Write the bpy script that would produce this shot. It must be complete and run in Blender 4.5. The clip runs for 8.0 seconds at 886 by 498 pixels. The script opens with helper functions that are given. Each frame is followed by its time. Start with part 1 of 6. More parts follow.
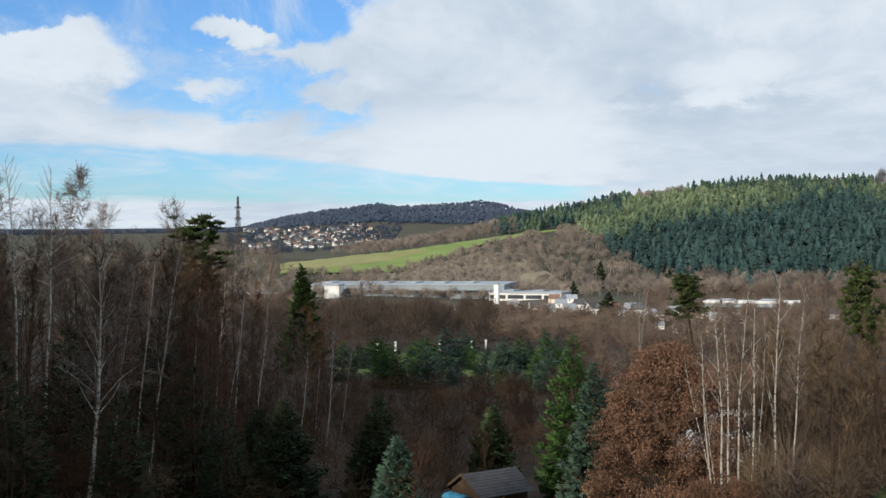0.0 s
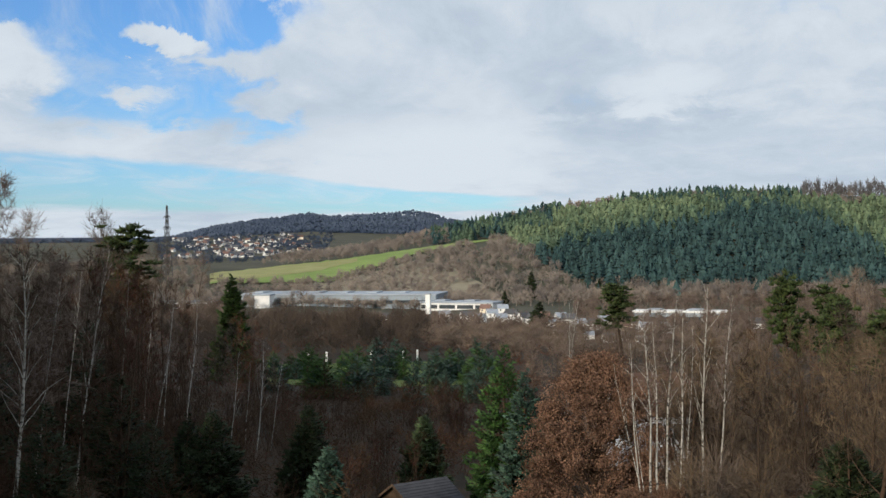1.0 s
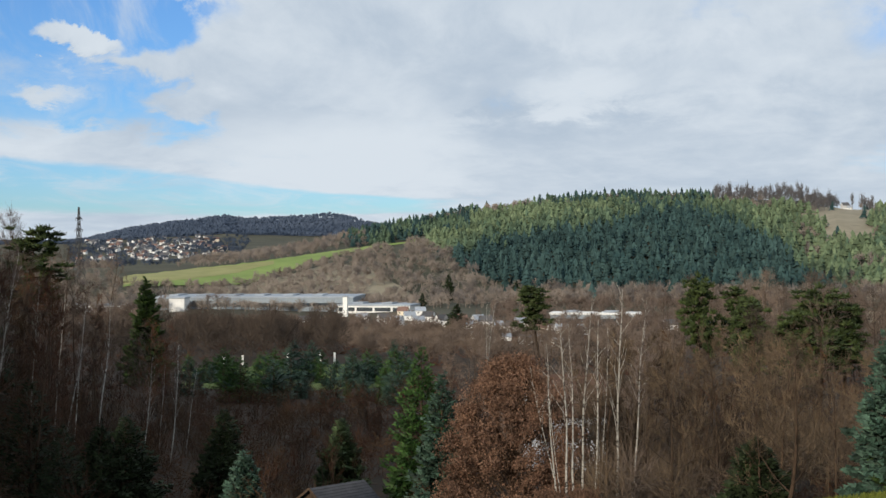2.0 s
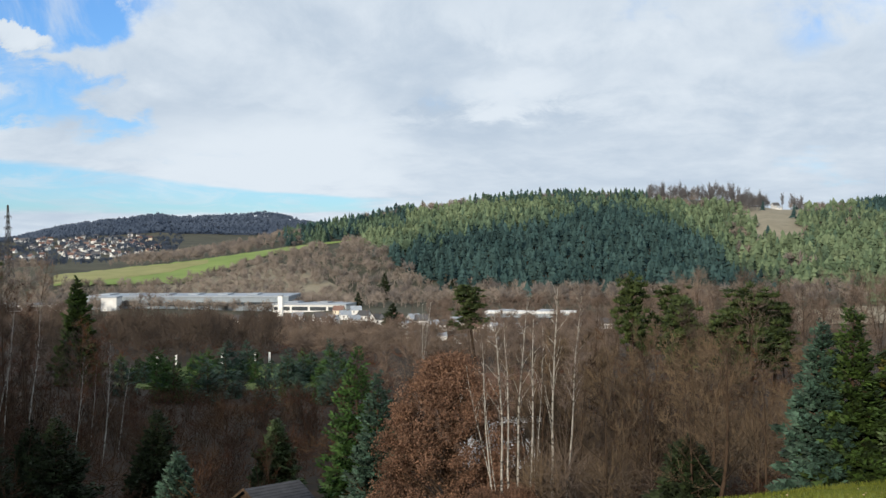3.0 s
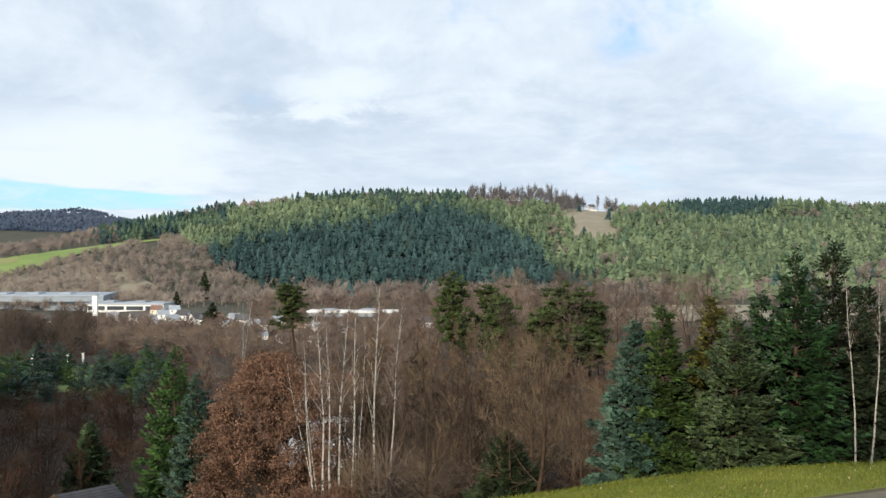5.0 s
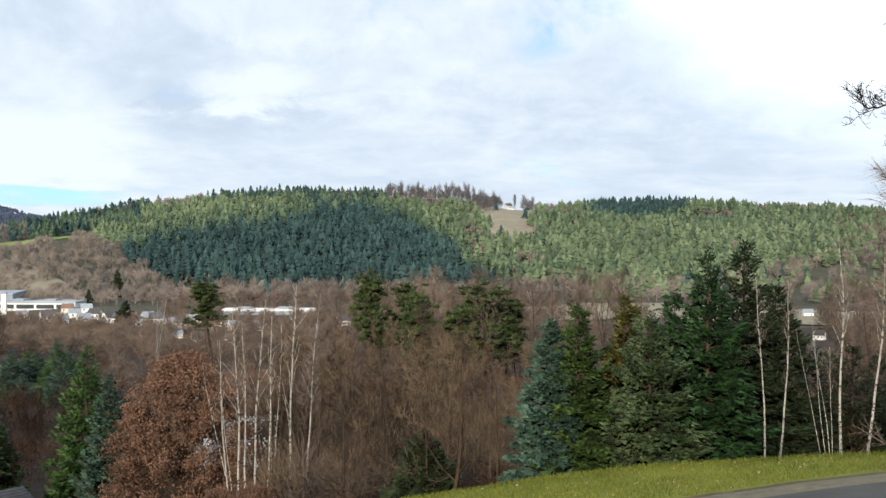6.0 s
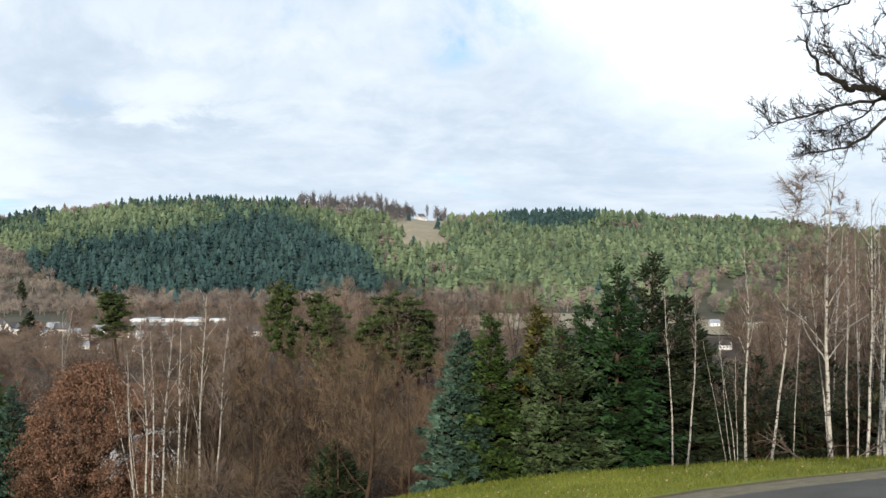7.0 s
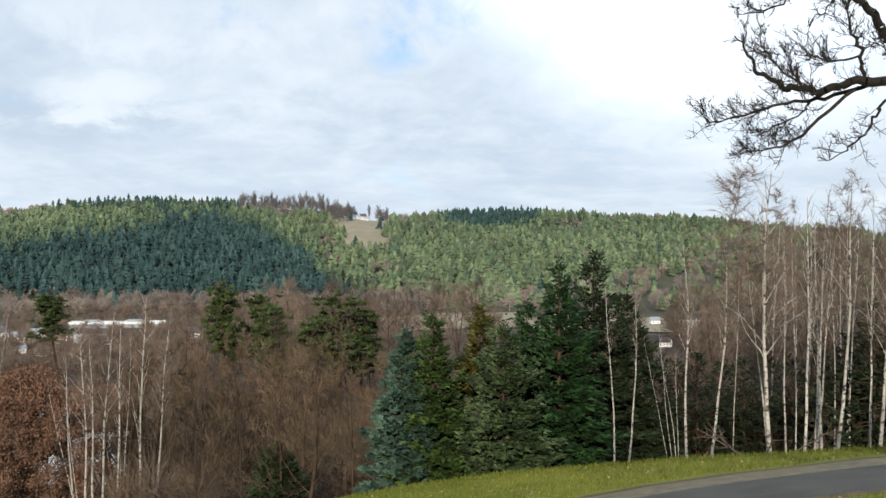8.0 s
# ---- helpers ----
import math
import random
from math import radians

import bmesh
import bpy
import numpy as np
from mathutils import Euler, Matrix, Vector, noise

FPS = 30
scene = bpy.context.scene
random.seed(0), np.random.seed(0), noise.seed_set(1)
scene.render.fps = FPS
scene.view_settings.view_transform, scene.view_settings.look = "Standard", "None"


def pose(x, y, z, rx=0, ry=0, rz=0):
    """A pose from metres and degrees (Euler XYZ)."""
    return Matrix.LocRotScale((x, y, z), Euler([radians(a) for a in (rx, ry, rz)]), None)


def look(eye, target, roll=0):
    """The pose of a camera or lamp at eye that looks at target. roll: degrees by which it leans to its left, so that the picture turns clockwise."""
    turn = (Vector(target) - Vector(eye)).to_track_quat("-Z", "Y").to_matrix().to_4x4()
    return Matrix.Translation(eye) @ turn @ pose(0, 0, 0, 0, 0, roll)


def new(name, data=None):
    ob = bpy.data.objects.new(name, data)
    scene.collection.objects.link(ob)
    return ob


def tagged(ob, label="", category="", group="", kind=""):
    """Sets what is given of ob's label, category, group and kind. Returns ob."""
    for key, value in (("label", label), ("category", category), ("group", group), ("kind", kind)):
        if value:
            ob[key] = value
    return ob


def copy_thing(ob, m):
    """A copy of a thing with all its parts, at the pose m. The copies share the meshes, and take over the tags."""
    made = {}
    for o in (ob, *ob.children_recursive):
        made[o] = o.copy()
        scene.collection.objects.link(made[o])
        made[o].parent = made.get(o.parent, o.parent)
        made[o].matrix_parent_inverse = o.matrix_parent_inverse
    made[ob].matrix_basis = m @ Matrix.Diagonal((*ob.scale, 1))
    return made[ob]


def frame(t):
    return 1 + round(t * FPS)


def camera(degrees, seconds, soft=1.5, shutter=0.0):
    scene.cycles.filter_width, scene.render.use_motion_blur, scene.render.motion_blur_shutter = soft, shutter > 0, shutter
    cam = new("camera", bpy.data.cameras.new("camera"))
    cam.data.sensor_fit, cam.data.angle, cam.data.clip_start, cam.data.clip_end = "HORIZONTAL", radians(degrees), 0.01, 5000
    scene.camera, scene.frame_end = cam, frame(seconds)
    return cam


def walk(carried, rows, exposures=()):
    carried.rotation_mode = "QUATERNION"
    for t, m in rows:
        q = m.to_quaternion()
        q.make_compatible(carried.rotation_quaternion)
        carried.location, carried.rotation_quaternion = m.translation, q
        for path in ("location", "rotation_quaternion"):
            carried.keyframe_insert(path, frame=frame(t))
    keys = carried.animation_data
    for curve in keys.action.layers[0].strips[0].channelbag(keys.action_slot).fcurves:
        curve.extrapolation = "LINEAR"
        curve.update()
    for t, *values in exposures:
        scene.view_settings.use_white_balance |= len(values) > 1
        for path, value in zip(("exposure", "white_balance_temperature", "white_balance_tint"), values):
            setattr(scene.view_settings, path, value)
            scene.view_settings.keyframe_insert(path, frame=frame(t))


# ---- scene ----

# ---------------------------------------------------------------- camera
EYE = 7.0
cam = camera(39.86, 8.0, soft=1.5)
# seconds, turn to the right, look up, lean (degrees); the camera turns where it stands
TURNS = [
    (0.0, 0.00, -0.23, -0.28), (0.5, 1.55, 0.02, -0.19), (1.0, 3.21, 0.22, -0.21), (1.5, 5.23, 0.31, -0.17),
    (3.0, 10.08, 0.27, -0.15), (3.5, 11.68, 0.27, 0.00), (4.0, 14.04, 0.11, -0.05), (4.5, 15.86, 0.16, 0.05),
    (5.0, 18.39, 0.23, 0.13), (6.5, 24.20, 0.35, 0.38), (7.0, 26.36, 0.67, 0.43), (7.5, 27.53, 0.46, 0.13),
    (8.0, 29.07, 0.67, 0.04),
]


def aim(turn, up, lean):
    a, p = radians(turn), radians(up)
    ahead = Vector((math.sin(a) * math.cos(p), math.cos(a) * math.cos(p), math.sin(p)))
    return look((0, 0, EYE), Vector((0, 0, EYE)) + ahead, lean)


walk(cam, [(t, aim(a, p, r)) for t, a, p, r in TURNS], [(t, e, 6280, 10) for t, e in ((0.0, -0.25), (1.5, -0.42), (3.0, -0.26), (4.0, -0.12), (5.0, -0.03), (6.5, 0.04), (8.0, -0.06))])

# ---------------------------------------------------------------- world and sun
SUN_AZ, SUN_UP = 214.0, 17.0


def way(az, up):
    a, u = radians(az), radians(up)
    return Vector((math.sin(a) * math.cos(u), math.cos(a) * math.cos(u), math.sin(u)))


def build_world():
    world = bpy.data.worlds.new("sky")
    scene.world = world
    world.use_nodes = True
    nt = world.node_tree
    nt.nodes.clear()
    n, link = nt.nodes.new, nt.links.new

    def math_node(op, a, b=None, c=None, clamp=False):
        m = n("ShaderNodeMath")
        m.operation, m.use_clamp = op, clamp
        for i, v in enumerate((a, b, c)):
            if v is None:
                continue
            if isinstance(v, (int, float)):
                m.inputs[i].default_value = v
            else:
                link(v, m.inputs[i])
        return m.outputs[0]

    def span(v, a, b, c=0.0, d=1.0):
        m = n("ShaderNodeMapRange")
        m.interpolation_type = "SMOOTHSTEP"
        link(v, m.inputs[0])
        for i, x in enumerate((a, b, c, d)):
            m.inputs[i + 1].default_value = x
        return m.outputs[0]

    sky = n("ShaderNodeTexSky")
    sky.sky_type, sky.sun_disc = "NISHITA", False
    sky.sun_elevation, sky.sun_rotation = radians(SUN_UP), radians(SUN_AZ)
    sky.air_density, sky.dust_density, sky.ozone_density = 1.0, 0.4, 2.0
    blue = n("ShaderNodeMix")
    blue.data_type, blue.blend_type = "RGBA", "MULTIPLY"
    blue.inputs[0].default_value = 1.0
    link(sky.outputs[0], blue.inputs[6])
    blue.inputs[7].default_value = (0.086, 0.126, 0.182, 1)

    co = n("ShaderNodeTexCoord")
    sep = n("ShaderNodeSeparateXYZ")
    link(co.outputs["Generated"], sep.inputs[0])
    x, y, z = sep.outputs
    az = math_node("ARCTAN2", x, y)
    up = math_node("ARCSINE", z)
    azd, upd = math_node("MULTIPLY", az, 57.2958), math_node("MULTIPLY", up, 57.2958)
    # clouds lie in layers that draw together towards the horizon
    comb = n("ShaderNodeCombineXYZ")
    link(math_node("MULTIPLY", azd, 0.10), comb.inputs[0])
    link(math_node("DIVIDE", 24.0, math_node("ADD", math_node("MAXIMUM", upd, -1.0), 4.0)), comb.inputs[1])

    def noise_tex(scale, detail, rough, shift, bend=0.3):
        mp = n("ShaderNodeMapping")
        link(comb.outputs[0], mp.inputs[0])
        mp.inputs[1].default_value = (shift, shift * 0.7, 0)
        t = n("ShaderNodeTexNoise")
        t.inputs["Scale"].default_value, t.inputs["Detail"].default_value = scale, detail
        t.inputs["Roughness"].default_value = rough
        t.inputs["Distortion"].default_value = bend
        link(mp.outputs[0], t.inputs["Vector"])
        return t.outputs[0]

    big, fine, soft = noise_tex(1.1, 8, 0.58, 3.1), noise_tex(3.4, 9, 0.62, 7.7), noise_tex(0.9, 6, 0.55, 12.3, 0.6)

    azw = math_node("ADD", azd, math_node("MULTIPLY", math_node("SUBTRACT", big, 0.5), 9.0))
    upw = math_node("ADD", upd, math_node("MULTIPLY", math_node("SUBTRACT", fine, 0.5), 4.0))

    def patch(a0, u0, ra, ru):
        """One inside an oval of the sky, falling to nought at its rim."""
        da, du = math_node("DIVIDE", math_node("SUBTRACT", azw, a0), ra), math_node("DIVIDE", math_node("SUBTRACT", upw, u0), ru)
        return span(math_node("ADD", math_node("MULTIPLY", da, da), math_node("MULTIPLY", du, du)), 0.0, 2.1, 1.0, 0.0)

    def total(rows):
        out = None
        for *oval, amount in rows:
            v = math_node("MULTIPLY", patch(*oval), amount)
            out = v if out is None else math_node("ADD", out, v)
        return out

    # coverage: closed to the right, broken to the left, a clear strip low down on the left
    gaps = total(((-13.0, 11.0, 9.0, 1.7, 0.44), (-12.0, 7.6, 4.2, 1.9, 0.45), (-6.4, 6.9, 3.4, 1.4, 0.42), (-20.0, 11.5, 6.0, 1.6, 0.3), (-6.6, 10.6, 2.6, 1.5, 0.40),
                  (26.8, 11.4, 3.4, 2.2, 0.17), (27.5, 8.6, 2.0, 1.6, 0.10)))
    puffs = total(((-17.4, 8.3, 3.4, 1.5, 0.34), (-9.6, 9.6, 2.0, 0.55, 0.62), (-9.4, 7.4, 1.8, 0.5, 0.36), (-4.4, 6.9, 1.2, 0.6, 0.25)))
    mid = span(azd, -18.0, 7.0, 3.35, 2.35)
    thick = span(azd, -14.0, 8.0, 1.25, 0.35)
    off = math_node("DIVIDE", math_node("SUBTRACT", upd, mid), thick)
    strip = math_node("MULTIPLY", span(math_node("ABSOLUTE", off), 0.55, 1.35, 1.0, 0.0), span(azd, 3.0, 9.0, 1.0, 0.0))
    cover = math_node("ADD", math_node("MULTIPLY", big, 0.75), math_node("MULTIPLY", fine, 0.45))
    cover = math_node("SUBTRACT", math_node("ADD", cover, puffs), gaps)
    cover = math_node("SUBTRACT", cover, math_node("MULTIPLY", strip, 0.52))
    veil = math_node("MULTIPLY", span(noise_tex(1.7, 9, 0.66, 21.0, 1.2), 0.42, 0.72), 0.55)
    cloud = math_node("MAXIMUM", span(cover, 0.14, 0.52), veil)

    # brightness of the cloud: grey bellies, white crowns, a white glow high on the right
    shade = math_node("ADD", math_node("MULTIPLY", soft, 0.62), math_node("MULTIPLY", fine, 0.38))
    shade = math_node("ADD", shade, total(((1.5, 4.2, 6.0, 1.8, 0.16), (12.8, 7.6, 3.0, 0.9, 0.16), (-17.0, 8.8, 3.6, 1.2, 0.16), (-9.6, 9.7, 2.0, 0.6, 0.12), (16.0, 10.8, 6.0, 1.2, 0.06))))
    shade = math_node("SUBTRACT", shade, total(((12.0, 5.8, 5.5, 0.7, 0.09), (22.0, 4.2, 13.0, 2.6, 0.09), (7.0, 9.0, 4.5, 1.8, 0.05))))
    glow = n("ShaderNodeVectorMath")
    glow.operation = "DOT_PRODUCT"
    link(co.outputs["Generated"], glow.inputs[0])
    glow.inputs[1].default_value = way(42, 20)
    bright = span(glow.outputs["Value"], 0.955, 1.0, 0.0, 0.65)
    tone = n("ShaderNodeMix")
    tone.data_type = "RGBA"
    link(span(shade, 0.26, 0.70), tone.inputs[0])
    tone.inputs[6].default_value = (0.61, 0.715, 0.83, 1)
    tone.inputs[7].default_value = (0.92, 0.99, 1.045, 1)
    lit = n("ShaderNodeMix")
    lit.data_type, lit.blend_type = "RGBA", "ADD"
    lit.inputs[0].default_value = 1.0
    link(tone.outputs[2], lit.inputs[6])
    cg = n("ShaderNodeCombineXYZ")
    for i in range(3):
        link(bright, cg.inputs[i])
    link(cg.outputs[0], lit.inputs[7])
    mix = n("ShaderNodeMix")
    mix.data_type = "RGBA"
    link(cloud, mix.inputs[0])
    link(blue.outputs[2], mix.inputs[6])
    link(lit.outputs[2], mix.inputs[7])
    bg = n("ShaderNodeBackground")
    bg.inputs[1].default_value = 1.0
    link(mix.outputs[2], bg.inputs[0])
    out = n("ShaderNodeOutputWorld")
    link(bg.outputs[0], out.inputs[0])


build_world()
sun_data = bpy.data.lights.new("sun", "SUN")
sun_data.energy, sun_data.angle, sun_data.color = 4.6, radians(1.0), (1.0, 0.87, 0.69)
sun = new("sun", sun_data)
sun.matrix_world = look(way(SUN_AZ, SUN_UP) * 300, (0, 0, 0))

# ---------------------------------------------------------------- materials


def material(name, dark, light, scale=3.0, rough=0.85, bump=0.0, per="object", spread=0.35, metal=0.0, spec=0.3, through_light=0.0, fine=8.0):
    """A two-tone surface with noise at two scales; per: what varies from piece to piece."""
    m = bpy.data.materials.new(name)
    m.use_nodes = True
    nt = m.node_tree
    bsdf = nt.nodes["Principled BSDF"]
    n, link = nt.nodes.new, nt.links.new
    co = n("ShaderNodeTexCoord")
    a, b = n("ShaderNodeTexNoise"), n("ShaderNodeTexNoise")
    for t, s, d in ((a, scale, 4), (b, scale * fine, 6)):
        t.inputs["Scale"].default_value, t.inputs["Detail"].default_value = s, d
        link(co.outputs["Object"], t.inputs["Vector"])
    mixn = n("ShaderNodeMath")
    mixn.operation = "MULTIPLY_ADD"
    link(a.outputs[0], mixn.inputs[0])
    mixn.inputs[1].default_value = 0.6
    half = n("ShaderNodeMath")
    half.operation = "MULTIPLY"
    link(b.outputs[0], half.inputs[0])
    half.inputs[1].default_value = 0.4
    link(half.outputs[0], mixn.inputs[2])
    ramp = n("ShaderNodeMapRange")
    ramp.inputs[1].default_value, ramp.inputs[2].default_value = 0.33, 0.67
    link(mixn.outputs[0], ramp.inputs[0])
    col = n("ShaderNodeMix")
    col.data_type = "RGBA"
    col.inputs[6].default_value, col.inputs[7].default_value = (*dark, 1), (*light, 1)
    link(ramp.outputs[0], col.inputs[0])
    final = col.outputs[2]
    if per:
        if per == "object":
            rnd = n("ShaderNodeObjectInfo").outputs["Random"]
        else:
            rnd = n("ShaderNodeNewGeometry").outputs["Random Per Island"]
        rr = n("ShaderNodeMapRange")
        link(rnd, rr.inputs[0])
        rr.inputs[3].default_value, rr.inputs[4].default_value = 1 - spread, 1 + spread
        hsv = n("ShaderNodeHueSaturation")
        link(final, hsv.inputs["Color"])
        link(rr.outputs[0], hsv.inputs["Value"])
        final = hsv.outputs[0]
    link(final, bsdf.inputs["Base Color"])
    bsdf.inputs["Roughness"].default_value = rough
    bsdf.inputs["Metallic"].default_value = metal
    bsdf.inputs["Specular IOR Level"].default_value = spec
    if bump:
        bp = n("ShaderNodeBump")
        bp.inputs["Strength"].default_value = bump
        link(mixn.outputs[0], bp.inputs["Height"])
        link(bp.outputs[0], bsdf.inputs["Normal"])
    if through_light:
        tr = n("ShaderNodeBsdfTranslucent")
        link(final, tr.inputs[0])
        ms = n("ShaderNodeMixShader")
        ms.inputs[0].default_value = through_light
        link(bsdf.outputs[0], ms.inputs[1])
        link(tr.outputs[0], ms.inputs[2])
        link(ms.outputs[0], nt.nodes["Material Output"].inputs[0])
    return m


def birch_bark():
    m = material("birch_bark", (0.22, 0.205, 0.18), (0.56, 0.53, 0.475), 1.5, 0.7, 0.2, spread=0.15)
    nt = m.node_tree
    n, link = nt.nodes.new, nt.links.new
    bsdf = nt.nodes["Principled BSDF"]
    src = bsdf.inputs["Base Color"].links[0].from_socket
    co, mp, t, r, mx = n("ShaderNodeTexCoord"), n("ShaderNodeMapping"), n("ShaderNodeTexNoise"), n("ShaderNodeMapRange"), n("ShaderNodeMix")
    mp.inputs[3].default_value = (4.0, 4.0, 5.0)
    t.inputs["Scale"].default_value, t.inputs["Detail"].default_value = 1.6, 5
    link(co.outputs["Object"], mp.inputs[0])
    link(mp.outputs[0], t.inputs["Vector"])
    r.inputs[1].default_value, r.inputs[2].default_value = 0.53, 0.62
    link(t.outputs[0], r.inputs[0])
    mx.data_type = "RGBA"
    link(r.outputs[0], mx.inputs[0])
    link(src, mx.inputs[6])
    mx.inputs[7].default_value = (0.05, 0.045, 0.04, 1)
    link(mx.outputs[2], bsdf.inputs["Base Color"])
    return m


